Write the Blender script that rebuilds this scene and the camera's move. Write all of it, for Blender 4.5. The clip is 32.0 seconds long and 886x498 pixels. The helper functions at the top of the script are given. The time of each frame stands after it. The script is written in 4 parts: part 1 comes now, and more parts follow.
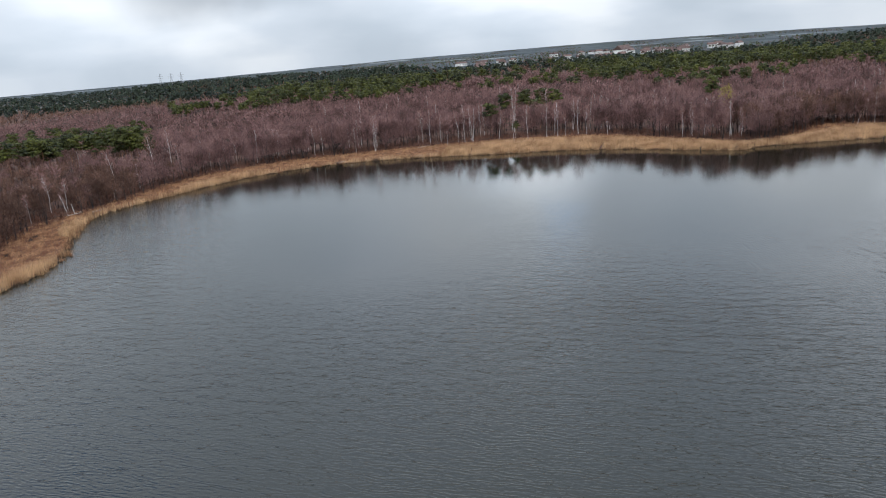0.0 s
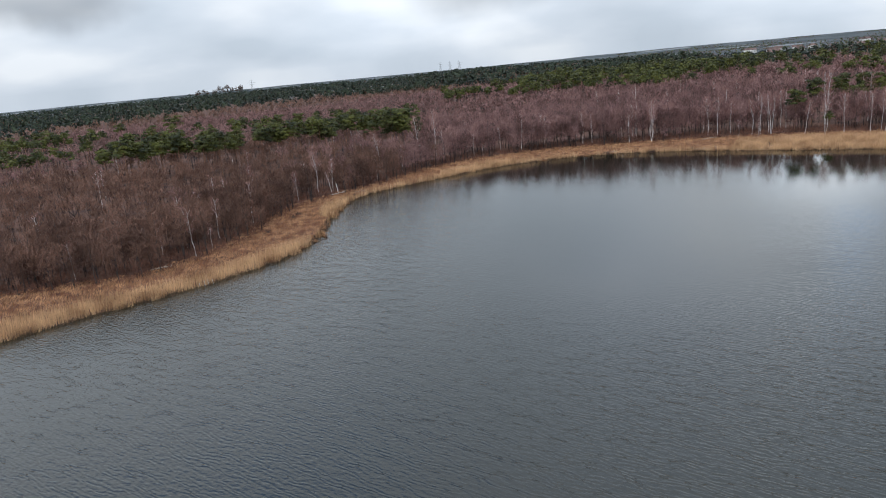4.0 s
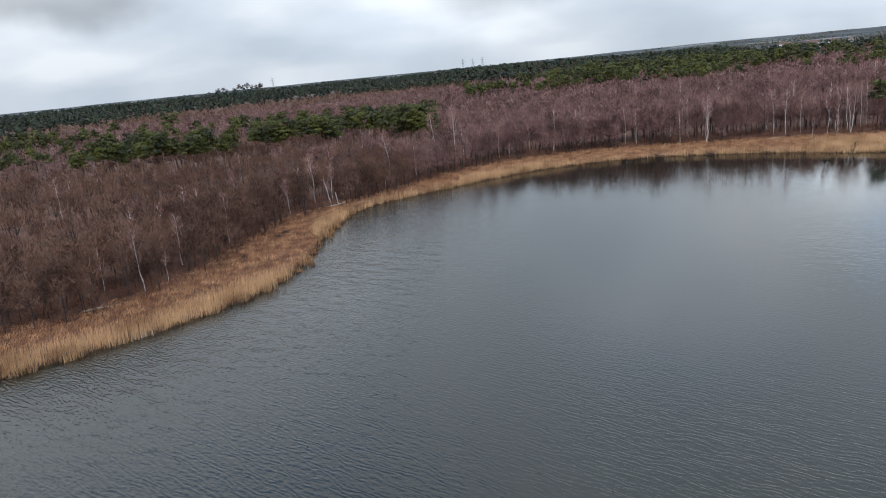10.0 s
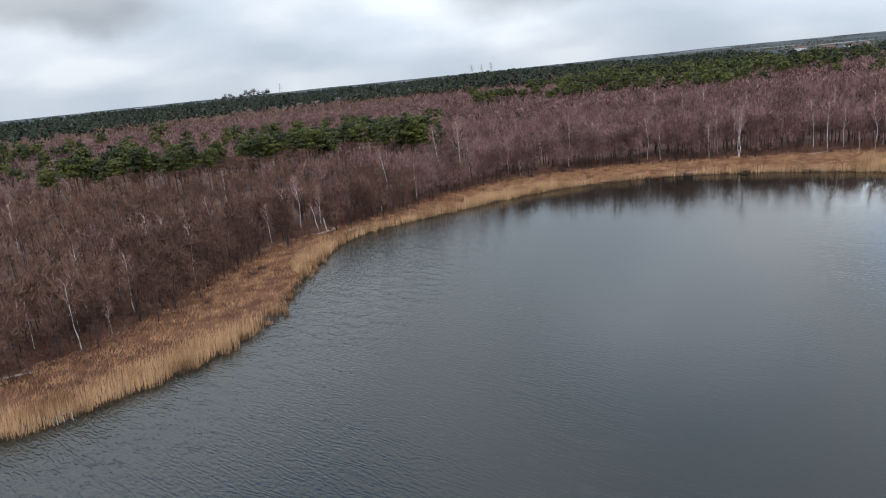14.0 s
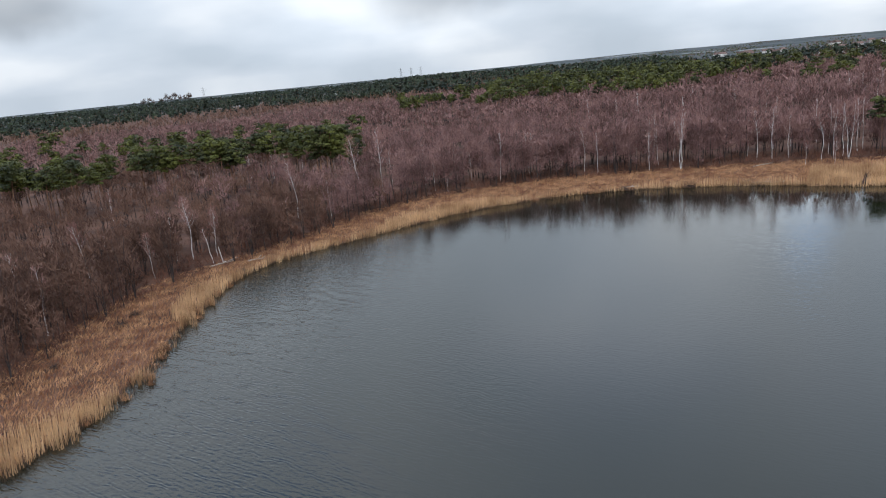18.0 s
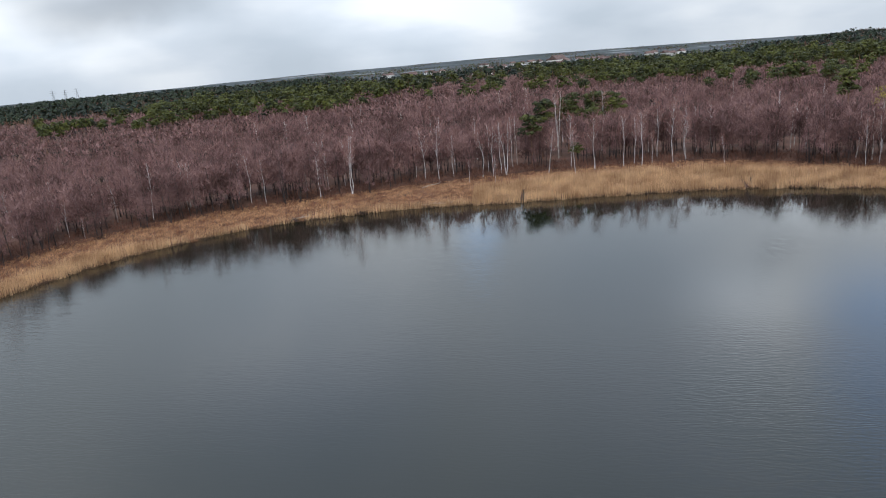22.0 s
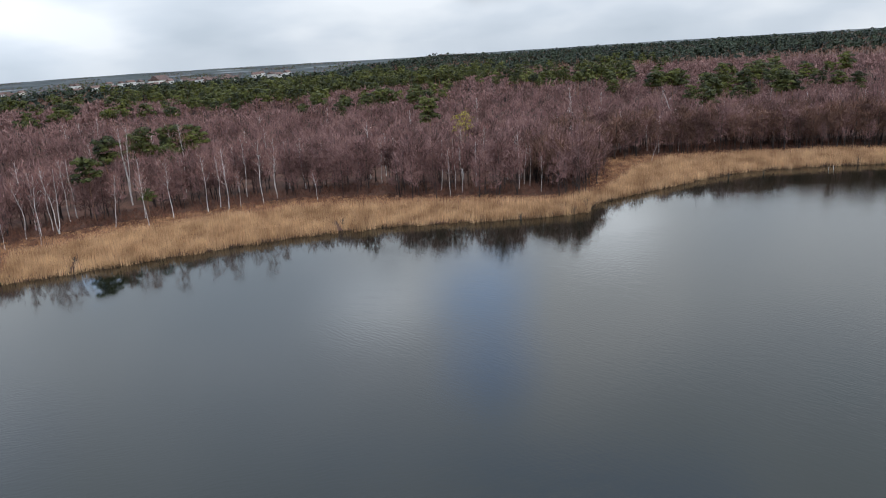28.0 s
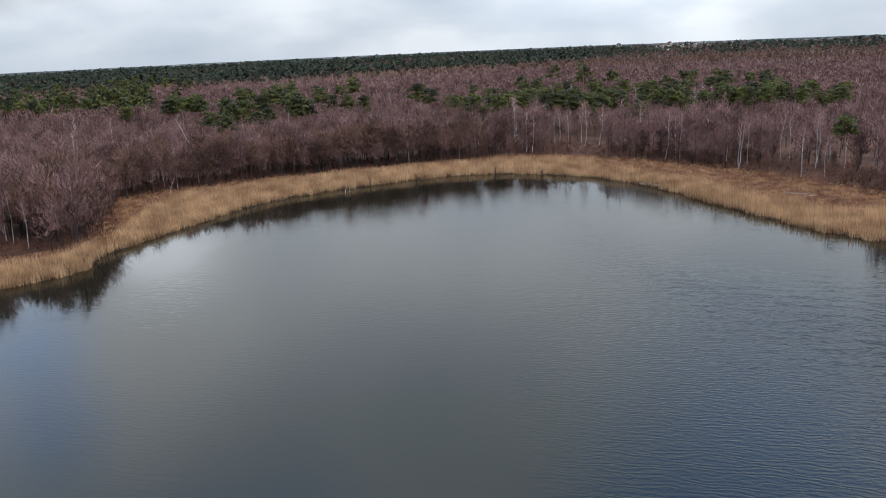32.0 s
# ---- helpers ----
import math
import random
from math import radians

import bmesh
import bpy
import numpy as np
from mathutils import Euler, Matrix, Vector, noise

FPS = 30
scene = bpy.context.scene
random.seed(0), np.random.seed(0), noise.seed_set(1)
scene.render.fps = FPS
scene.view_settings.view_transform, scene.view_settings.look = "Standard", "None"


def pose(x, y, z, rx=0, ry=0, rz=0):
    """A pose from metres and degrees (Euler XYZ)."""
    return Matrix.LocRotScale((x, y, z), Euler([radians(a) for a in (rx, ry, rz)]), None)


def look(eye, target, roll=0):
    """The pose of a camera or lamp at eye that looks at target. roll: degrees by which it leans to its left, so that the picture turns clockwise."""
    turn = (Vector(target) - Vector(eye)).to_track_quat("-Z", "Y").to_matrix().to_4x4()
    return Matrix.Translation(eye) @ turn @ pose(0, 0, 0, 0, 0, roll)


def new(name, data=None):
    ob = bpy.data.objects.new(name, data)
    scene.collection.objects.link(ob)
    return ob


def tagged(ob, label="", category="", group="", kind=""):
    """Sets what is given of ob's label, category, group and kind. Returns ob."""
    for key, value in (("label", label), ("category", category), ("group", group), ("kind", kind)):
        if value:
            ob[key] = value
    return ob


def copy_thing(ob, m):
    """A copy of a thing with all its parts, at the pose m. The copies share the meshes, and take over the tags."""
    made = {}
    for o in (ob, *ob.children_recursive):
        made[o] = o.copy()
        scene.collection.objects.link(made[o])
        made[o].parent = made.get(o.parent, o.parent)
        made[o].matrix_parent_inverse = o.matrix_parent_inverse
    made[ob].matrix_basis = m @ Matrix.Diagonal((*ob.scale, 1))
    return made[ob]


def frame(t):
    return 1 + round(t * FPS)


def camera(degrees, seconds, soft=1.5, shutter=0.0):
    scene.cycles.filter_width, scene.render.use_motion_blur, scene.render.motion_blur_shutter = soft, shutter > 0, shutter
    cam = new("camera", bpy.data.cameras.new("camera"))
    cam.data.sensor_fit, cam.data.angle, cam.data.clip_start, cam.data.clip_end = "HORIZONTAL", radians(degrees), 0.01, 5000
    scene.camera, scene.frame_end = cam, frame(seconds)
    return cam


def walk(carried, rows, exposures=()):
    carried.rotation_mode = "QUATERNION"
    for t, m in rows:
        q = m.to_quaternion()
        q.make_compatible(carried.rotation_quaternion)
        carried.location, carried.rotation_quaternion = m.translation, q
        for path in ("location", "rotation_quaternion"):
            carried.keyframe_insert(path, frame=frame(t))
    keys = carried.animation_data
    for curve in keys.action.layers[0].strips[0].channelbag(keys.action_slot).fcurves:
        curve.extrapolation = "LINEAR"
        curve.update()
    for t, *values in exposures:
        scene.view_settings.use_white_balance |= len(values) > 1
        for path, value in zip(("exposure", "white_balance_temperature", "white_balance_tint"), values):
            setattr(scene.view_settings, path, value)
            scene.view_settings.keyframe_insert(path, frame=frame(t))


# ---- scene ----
cam = camera(61.34, 32.0, soft=1.05)
PATH = [
    (0, look((-7.56, -58.87, 44.79), (28.86, 30.45, 18.42), -4.73)),
    (0.5, look((-6.27, -55.35, 44.21), (24.74, 36.12, 18.30), -5.08)),
    (1, look((-5.09, -51.91, 43.62), (12.82, 43.20, 18.48), -6.15)),
    (1.5, look((-4.14, -48.62, 43.03), (6.91, 47.68, 18.46), -6.39)),
    (2, look((-3.49, -45.51, 42.48), (4.16, 51.16, 18.04), -6.21)),
    (2.5, look((-3.09, -42.53, 41.99), (2.34, 54.30, 17.59), -5.89)),
    (3, look((-2.86, -39.56, 41.62), (1.57, 57.29, 17.14), -5.58)),
    (3.5, look((-2.67, -36.56, 41.30), (1.13, 60.27, 16.62), -5.32)),
    (5.5, look((-1.75, -23.49, 40.05), (0.43, 73.34, 15.17), -5.30)),
    (6, look((-1.54, -20.22, 39.83), (0.38, 76.63, 15.01), -5.34)),
    (6.5, look((-1.32, -16.95, 39.58), (0.41, 79.91, 14.76), -5.52)),
    (7, look((-1.10, -13.68, 39.20), (0.21, 83.18, 14.39), -5.45)),
    (7.5, look((-0.84, -10.37, 38.80), (-0.89, 86.51, 14.01), -5.43)),
    (8, look((-0.55, -6.97, 38.48), (-1.50, 89.93, 13.77), -5.49)),
    (8.5, look((-0.25, -3.49, 38.22), (-0.65, 93.40, 13.47), -5.43)),
    (9, look((0.00, 0.00, 37.98), (0.00, 96.88, 13.18), -5.54)),
    (9.5, look((0.17, 3.48, 37.67), (0.42, 100.35, 12.85), -5.50)),
    (10, look((0.29, 6.95, 37.42), (0.57, 103.82, 12.60), -5.48)),
    (10.5, look((0.41, 10.36, 37.26), (0.60, 107.24, 12.47), -5.50)),
    (11, look((0.58, 13.68, 37.24), (0.59, 110.58, 12.52), -5.57)),
    (11.5, look((0.80, 16.90, 37.36), (0.59, 113.82, 12.74), -5.55)),
    (12, look((1.08, 20.01, 37.59), (0.62, 116.96, 13.08), -5.54)),
    (12.5, look((1.41, 23.02, 37.76), (0.80, 119.99, 13.35), -5.43)),
    (13, look((1.81, 26.00, 37.80), (1.12, 122.99, 13.47), -5.46)),
    (13.5, look((2.23, 29.04, 37.86), (1.52, 126.06, 13.65), -5.49)),
    (14, look((2.65, 32.13, 37.95), (1.82, 129.18, 13.86), -5.62)),
    (14.5, look((3.05, 35.20, 38.01), (2.09, 132.27, 13.99), -5.64)),
    (16.5, look((4.74, 47.63, 38.04), (3.95, 144.70, 14.01), -5.66)),
    (17, look((5.30, 50.45, 37.94), (4.85, 147.52, 13.93), -5.71)),
    (17.5, look((5.94, 53.12, 37.80), (10.14, 150.05, 13.55), -5.48)),
    (18, look((6.66, 55.60, 37.60), (14.73, 152.24, 13.18), -5.37)),
    (18.5, look((7.47, 57.87, 37.31), (29.98, 151.99, 12.11), -4.84)),
    (19, look((8.44, 60.02, 37.02), (42.48, 150.50, 11.42), -4.54)),
    (19.5, look((9.63, 62.19, 36.84), (48.13, 150.82, 11.10), -4.40)),
    (20, look((11.01, 64.34, 36.75), (52.38, 151.67, 11.01), -4.47)),
    (20.5, look((12.57, 66.45, 36.72), (55.98, 152.79, 11.03), -4.67)),
    (21, look((14.22, 68.49, 36.72), (59.19, 154.04, 11.06), -4.76)),
    (21.5, look((15.90, 70.43, 36.74), (61.83, 155.51, 11.22), -4.85)),
    (22, look((17.59, 72.24, 36.75), (63.99, 157.10, 11.33), -4.96)),
    (22.5, look((19.32, 73.92, 36.80), (65.69, 158.79, 11.38), -5.04)),
    (23, look((21.13, 75.43, 36.89), (74.67, 155.88, 11.18), -4.51)),
    (23.5, look((23.06, 76.85, 36.99), (82.34, 153.10, 11.09), -4.43)),
    (24, look((25.11, 78.20, 37.09), (87.23, 152.14, 11.12), -4.37)),
    (24.5, look((27.26, 79.52, 37.17), (91.92, 151.24, 11.19), -4.37)),
    (26.5, look((36.60, 83.50, 37.47), (108.52, 147.85, 11.24), -4.29)),
    (27, look((38.91, 84.16, 37.55), (115.00, 143.40, 11.07), -4.08)),
    (27.5, look((41.19, 84.71, 37.67), (118.90, 141.76, 11.09), -4.16)),
    (28, look((43.41, 85.07, 37.85), (124.51, 137.14, 11.17), -3.88)),
    (28.5, look((45.73, 85.28, 38.12), (132.71, 126.48, 10.99), -3.25)),
    (29, look((48.13, 85.32, 38.40), (137.20, 121.70, 11.15), -3.15)),
    (29.5, look((50.56, 85.19, 38.64), (140.57, 119.15, 11.36), -3.42)),
    (30, look((52.88, 84.90, 38.75), (143.88, 116.09, 11.44), -3.22)),
    (30.5, look((55.11, 84.46, 38.69), (150.61, 95.12, 11.00), -2.51)),
    (31, look((57.45, 83.88, 38.48), (153.46, 89.21, 11.02), -2.53)),
    (31.5, look((59.92, 83.16, 38.12), (156.11, 84.39, 10.81), -2.52)),
    (32, look((62.40, 82.36, 37.69), (158.63, 80.05, 10.60), -2.54)),
]
walk(cam, PATH)

# ---------------------------------------------------------------- world and sun
SUN_AZ, SUN_EL = 205.0, 55.0          # degrees clockwise from +y, degrees up
world = bpy.data.worlds.new("overcast_sky")
scene.world = world
world.use_nodes = True


def build_world():
    nt = world.node_tree
    nt.nodes.clear()
    N = nt.nodes.new
    L = nt.links.new
    sky = N("ShaderNodeTexSky")
    sky.sky_type, sky.sun_disc = 'NISHITA', False
    sky.ozone_density, sky.dust_density = 4.0, 0.4
    sky.sun_elevation, sky.sun_rotation = radians(SUN_EL), radians(SUN_AZ)
    dim = N("ShaderNodeVectorMath")
    dim.operation = 'SCALE'
    dim.inputs["Scale"].default_value = 0.50
    L(sky.outputs[0], dim.inputs[0])
    co = N("ShaderNodeTexCoord")
    sep = N("ShaderNodeSeparateXYZ")
    L(co.outputs["Generated"], sep.inputs[0])
    # a flat cloud layer: direction divided by its height, so that clouds shrink towards the horizon
    zz = N("ShaderNodeMath")
    zz.operation = 'MAXIMUM'
    zz.inputs[1].default_value = 0.0
    L(sep.outputs[2], zz.inputs[0])
    za = N("ShaderNodeMath")
    za.operation = 'ADD'
    za.inputs[1].default_value = 0.34
    L(zz.outputs[0], za.inputs[0])
    inv = N("ShaderNodeMath")
    inv.operation = 'DIVIDE'
    inv.inputs[0].default_value = 1.0
    L(za.outputs[0], inv.inputs[1])
    flat = N("ShaderNodeVectorMath")
    flat.operation = 'SCALE'
    L(co.outputs["Generated"], flat.inputs[0])
    L(inv.outputs[0], flat.inputs["Scale"])
    drift = []
    for shift in ((21.97, 10.91, 20.42), (24.79, 20.94, 56.01)):
        ad = N("ShaderNodeVectorMath")
        ad.operation = 'ADD'
        ad.inputs[1].default_value = shift
        L(flat.outputs[0], ad.inputs[0])
        drift.append(ad.outputs[0])
    n1 = N("ShaderNodeTexNoise")
    n1.inputs["Scale"].default_value, n1.inputs["Detail"].default_value = 1.25, 4
    n1.inputs["Roughness"].default_value, n1.inputs["Distortion"].default_value = 0.45, 0.0
    L(drift[0], n1.inputs["Vector"])
    n2 = N("ShaderNodeTexNoise")
    n2.inputs["Scale"].default_value, n2.inputs["Detail"].default_value = 1.8, 4
    n2.inputs["Roughness"].default_value = 0.42
    L(drift[1], n2.inputs["Vector"])
    tone = N("ShaderNodeValToRGB")
    r = tone.color_ramp
    r.elements[0].position, r.elements[0].color = 0.32, (0.57, 0.655, 0.755, 1)
    r.elements[1].position, r.elements[1].color = 0.64, (0.87, 0.93, 1.0, 1)
    e = r.elements.new(0.48)
    e.color = (0.68, 0.76, 0.86, 1)
    L(n2.outputs[0], tone.inputs[0])
    # the direction, frayed by noise, so that gaps and cloud heads have uneven rims
    fray = N("ShaderNodeTexNoise")
    fray.inputs["Scale"].default_value, fray.inputs["Detail"].default_value = 3.6, 5
    L(co.outputs["Generated"], fray.inputs["Vector"])
    sway = N("ShaderNodeVectorMath")
    sway.operation = 'MULTIPLY_ADD'
    sway.inputs[1].default_value = (0.15, 0.15, 0.15)
    L(fray.outputs["Color"], sway.inputs[0])
    L(co.outputs["Generated"], sway.inputs[2])

    def patch(az, el, size, soft, squash=1.0):
        """1 inside a cloud or gap at that azimuth and elevation, 0 outside; squash flattens it."""
        az, el = radians(az), radians(el)
        sub = N("ShaderNodeVectorMath")
        sub.operation = 'SUBTRACT'
        sub.inputs[1].default_value = (math.sin(az) * math.cos(el) + 0.075, math.cos(az) * math.cos(el) + 0.075, math.sin(el) + 0.075)
        L(sway.outputs[0], sub.inputs[0])
        mul = N("ShaderNodeVectorMath")
        mul.operation = 'MULTIPLY'
        mul.inputs[1].default_value = (1, 1, squash)
        L(sub.outputs[0], mul.inputs[0])
        ln = N("ShaderNodeVectorMath")
        ln.operation = 'LENGTH'
        L(mul.outputs[0], ln.inputs[0])
        mr = N("ShaderNodeMapRange")
        mr.interpolation_type = 'SMOOTHSTEP'
        mr.inputs[1].default_value, mr.inputs[2].default_value = size * (1 - soft), size
        mr.inputs[3].default_value, mr.inputs[4].default_value = 1.0, 0.0
        L(ln.outputs["Value"], mr.inputs[0])
        return mr.outputs[0]

    def most(values):
        top = values[0]
        for v in values[1:]:
            mx = N("ShaderNodeMath")
            mx.operation = 'MAXIMUM'
            L(top, mx.inputs[0])
            L(v, mx.inputs[1])
            top = mx.outputs[0]
        return top

    # blue gaps, white cloud heads, and the grey underside of a cloud
    blue = most([patch(60.5, 20, 0.10, 0.95), patch(61, 25, 0.10, 0.95), patch(32, 13.5, 0.045, 0.95, 1.6), patch(117, 31, 0.26, 0.9), patch(124, 44, 0.34, 0.8)])
    white = most([patch(52.5, 19.5, 0.12, 0.95, 1.5), patch(70, 14.5, 0.13, 0.8, 1.8), patch(57, 12, 0.10, 0.8, 2.0), patch(30, 10, 0.13, 0.9, 2.0)])
    pale = most([patch(2, 3.5, 0.26, 0.9, 3.0), patch(28, 2.5, 0.24, 0.9, 3.0), patch(105, 2, 0.3, 0.9, 3.0)])
    grey = most([patch(-25, 5.4, 0.17, 0.55, 2.8), patch(54, 15.5, 0.05, 0.9, 2.0), patch(7, 4.6, 0.2, 0.9, 3.6), patch(64, 4.0, 0.15, 0.9, 3.5)])
    high = N("ShaderNodeValToRGB")
    g = high.color_ramp
    g.elements[0].position, g.elements[0].color = 0.38, (0.15, 0.15, 0.15, 1)
    g.elements[1].position, g.elements[1].color = 0.50, (1, 1, 1, 1)
    L(n1.outputs[0], high.inputs[0])
    low = N("ShaderNodeMapRange")
    low.interpolation_type = 'SMOOTHSTEP'
    low.inputs[1].default_value, low.inputs[2].default_value = 0.48, 0.62
    low.inputs[3].default_value, low.inputs[4].default_value = 1.0, 0.0
    L(sep.outputs[2], low.inputs[0])
    closed = most([high.outputs[0], low.outputs[0]])
    thin = N("ShaderNodeMath")
    thin.operation = 'MULTIPLY_ADD'
    thin.inputs[1].default_value = -0.15
    L(most([patch(45, 31, 0.42, 0.95), patch(18, 27, 0.3, 0.95)]), thin.inputs[0])
    L(closed, thin.inputs[2])
    cover = N("ShaderNodeMath")
    cover.operation = 'MULTIPLY_ADD'
    cover.use_clamp = True
    cover.inputs[1].default_value = -0.56
    L(blue, cover.inputs[0])
    L(thin.outputs[0], cover.inputs[2])
    lift = N("ShaderNodeMath")
    lift.operation = 'MULTIPLY_ADD'
    lift.inputs[1].default_value, lift.inputs[2].default_value = 1.6, 0.91
    L(zz.outputs[0], lift.inputs[0])
    for mask, amount in ((white, 0.72), (pale, 0.16), (grey, -0.42)):
        by = N("ShaderNodeMath")
        by.operation = 'MULTIPLY_ADD'
        by.inputs[1].default_value = amount
        L(mask, by.inputs[0])
        L(lift.outputs[0], by.inputs[2])
        lift = by
    bright = N("ShaderNodeVectorMath")
    bright.operation = 'SCALE'
    L(tone.outputs[0], bright.inputs[0])
    L(lift.outputs[0], bright.inputs["Scale"])
    mix = N("ShaderNodeMix")
    mix.data_type = 'RGBA'
    L(cover.outputs[0], mix.inputs[0])
    L(dim.outputs[0], mix.inputs[6])
    L(bright.outputs[0], mix.inputs[7])
    bg = N("ShaderNodeBackground")
    bg.inputs[1].default_value = 1.0
    L(mix.outputs[2], bg.inputs[0])
    out = N("ShaderNodeOutputWorld")
    L(bg.outputs[0], out.inputs[0])


build_world()
sun_data = bpy.data.lights.new("sun", 'SUN')
sun_data.energy, sun_data.angle, sun_data.color = 0.85, radians(30), (1.0, 0.96, 0.9)
sun = new("sun", sun_data)
saz, sel = radians(SUN_AZ), radians(SUN_EL)
sun.matrix_world = look((math.sin(saz) * math.cos(sel) * 900, math.cos(saz) * math.cos(sel) * 900, math.sin(sel) * 900), (0, 0, 0))


# ---------------------------------------------------------------- materials
def material(name, dark, light, scale=1.0, rough=0.85, detail=4.0, fine=0.0, bump=0.0, island=0.0, spec=0.3, ramp=(0.35, 0.65), per_object=0.0):
    """A matt natural surface: two tones by noise in world space, finer grain, optional variation by mesh island or by object."""
    m = bpy.data.materials.new(name)
    m.use_nodes = True
    nt = m.node_tree
    b = nt.nodes["Principled BSDF"]
    b.inputs["Roughness"].default_value = rough
    b.inputs["Specular IOR Level"].default_value = spec
    geo = nt.nodes.new("ShaderNodeNewGeometry")
    n = nt.nodes.new("ShaderNodeTexNoise")
    n.inputs["Scale"].default_value, n.inputs["Detail"].default_value = scale, detail
    nt.links.new(geo.outputs["Position"], n.inputs["Vector"])
    r = nt.nodes.new("ShaderNodeValToRGB")
    r.color_ramp.elements[0].position, r.color_ramp.elements[0].color = ramp[0], (*dark, 1)
    r.color_ramp.elements[1].position, r.color_ramp.elements[1].color = ramp[1], (*light, 1)
    nt.links.new(n.outputs[0], r.inputs[0])
    colour = r.outputs[0]

    def vary(socket, amount, colour):
        mr = nt.nodes.new("ShaderNodeMapRange")
        mr.inputs[3].default_value, mr.inputs[4].default_value = 1 - amount, 1 + amount
        nt.links.new(socket, mr.inputs[0])
        vm = nt.nodes.new("ShaderNodeVectorMath")
        vm.operation = 'SCALE'
        nt.links.new(colour, vm.inputs[0])
        nt.links.new(mr.outputs[0], vm.inputs["Scale"])
        return vm.outputs[0]

    if fine:
        n2 = nt.nodes.new("ShaderNodeTexNoise")
        n2.inputs["Scale"].default_value, n2.inputs["Detail"].default_value = fine, 6
        nt.links.new(geo.outputs["Position"], n2.inputs["Vector"])
        colour = vary(n2.outputs[0], 0.6, colour)
        if bump:
            bp = nt.nodes.new("ShaderNodeBump")
            bp.inputs["Strength"].default_value, bp.inputs["Distance"].default_value = bump, 0.3
            nt.links.new(n2.outputs[0], bp.inputs["Height"])
            nt.links.new(bp.outputs[0], b.inputs["Normal"])
    if island:
        colour = vary(geo.outputs["Random Per Island"], island, colour)
    if per_object:
        oi = nt.nodes.new("ShaderNodeObjectInfo")
        colour = vary(oi.outputs["Random"], per_object, colour)
    nt.links.new(colour, b.inputs["Base Color"])
    return m


def birch_bark():
    m = material("birch_bark", (0.44, 0.40, 0.38), (0.76, 0.72, 0.68), 0.8, 0.7, fine=2.5)
    nt = m.node_tree
    b = nt.nodes["Principled BSDF"]
    old = b.inputs["Base Color"].links[0].from_socket
    geo = nt.nodes.new("ShaderNodeNewGeometry")
    mp = nt.nodes.new("ShaderNodeMapping")
    mp.inputs["Scale"].default_value = (2.0, 2.0, 3.2)
    nt.links.new(geo.outputs["Position"], mp.inputs[0])
    n = nt.nodes.new("ShaderNodeTexNoise")
    n.inputs["Scale"].default_value, n.inputs["Detail"].default_value = 1.3, 5
    nt.links.new(mp.outputs[0], n.inputs["Vector"])
    r = nt.nodes.new("ShaderNodeValToRGB")
    r.color_ramp.elements[0].position, r.color_ramp.elements[0].color = 0.33, (0, 0, 0, 1)
    r.color_ramp.elements[1].position, r.color_ramp.elements[1].color = 0.39, (1, 1, 1, 1)
    nt.links.new(n.outputs[0], r.inputs[0])
    mx = nt.nodes.new("ShaderNodeMix")
    mx.data_type = 'RGBA'
    mx.inputs[6].default_value = (0.10, 0.085, 0.08, 1)
    nt.links.new(r.outputs[0], mx.inputs[0])
    nt.links.new(old, mx.inputs[7])
    nt.links.new(mx.outputs[2], b.inputs["Base Color"])
    return m


M_ALDER_BARK = material("alder_bark", (0.026, 0.019, 0.017), (0.078, 0.06, 0.054), 0.5, fine=3.0)
M_ALDER_TWIG = material("alder_twigs", (0.084, 0.041, 0.035), (0.300, 0.170, 0.152), 0.13, island=0.16)
M_BROWN_TWIG = material("brown_twigs", (0.066, 0.032, 0.021), (0.212, 0.115, 0.080), 0.13, island=0.16)
M_BIRCH_BARK = birch_bark()
M_BIRCH_TWIG = material("birch_twigs", (0.22, 0.105, 0.088), (0.38, 0.215, 0.185), 0.15, island=0.25)
M_PINE_BARK = material("pine_bark", (0.10, 0.06, 0.045), (0.30, 0.16, 0.09), 0.35, fine=3.0)
M_PINE = material("pine_needles", (0.015, 0.020, 0.004), (0.088, 0.092, 0.013), 0.14, island=0.3, rough=0.7)
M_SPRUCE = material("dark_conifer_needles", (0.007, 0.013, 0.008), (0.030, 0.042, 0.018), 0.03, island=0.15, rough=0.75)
M_REED = material("dry_reed", (0.30, 0.163, 0.078), (0.64, 0.405, 0.220), 0.24, island=0.2, rough=0.75, ramp=(0.34, 0.62))
M_SEDGE = material("flattened_sedge", (0.20, 0.084, 0.042), (0.49, 0.265, 0.130), 0.42, island=0.3)
M_SHRUB = material("bare_shrubs", (0.085, 0.037, 0.025), (0.20, 0.092, 0.060), 0.2, island=0.25)
M_BRUSH = material("dead_brushwood", (0.03, 0.018, 0.013), (0.10, 0.058, 0.042), 0.6, island=0.4)
# dark tone of wet stalks, also painted shade along the reed foot
M_WET_SHADE_REED = material("wet_old_reed_and_foot_shade", (0.035, 0.022, 0.015), (0.13, 0.075, 0.042), 0.5, island=0.4)
M_YELLOW = material("willow_catkins", (0.25, 0.20, 0.03), (0.45, 0.38, 0.06), 0.6, island=0.35)
M_LOG = material("weathered_wood", (0.22, 0.18, 0.14), (0.50, 0.44, 0.38), 0.8, fine=5.0, bump=0.4)
M_STUMP = material("wet_dead_wood", (0.03, 0.025, 0.02), (0.09, 0.075, 0.06), 0.8, fine=5.0)
M_PALE = material("pale_weathered_wood", (0.5, 0.48, 0.44), (0.78, 0.76, 0.72), 1.5, fine=6.0)
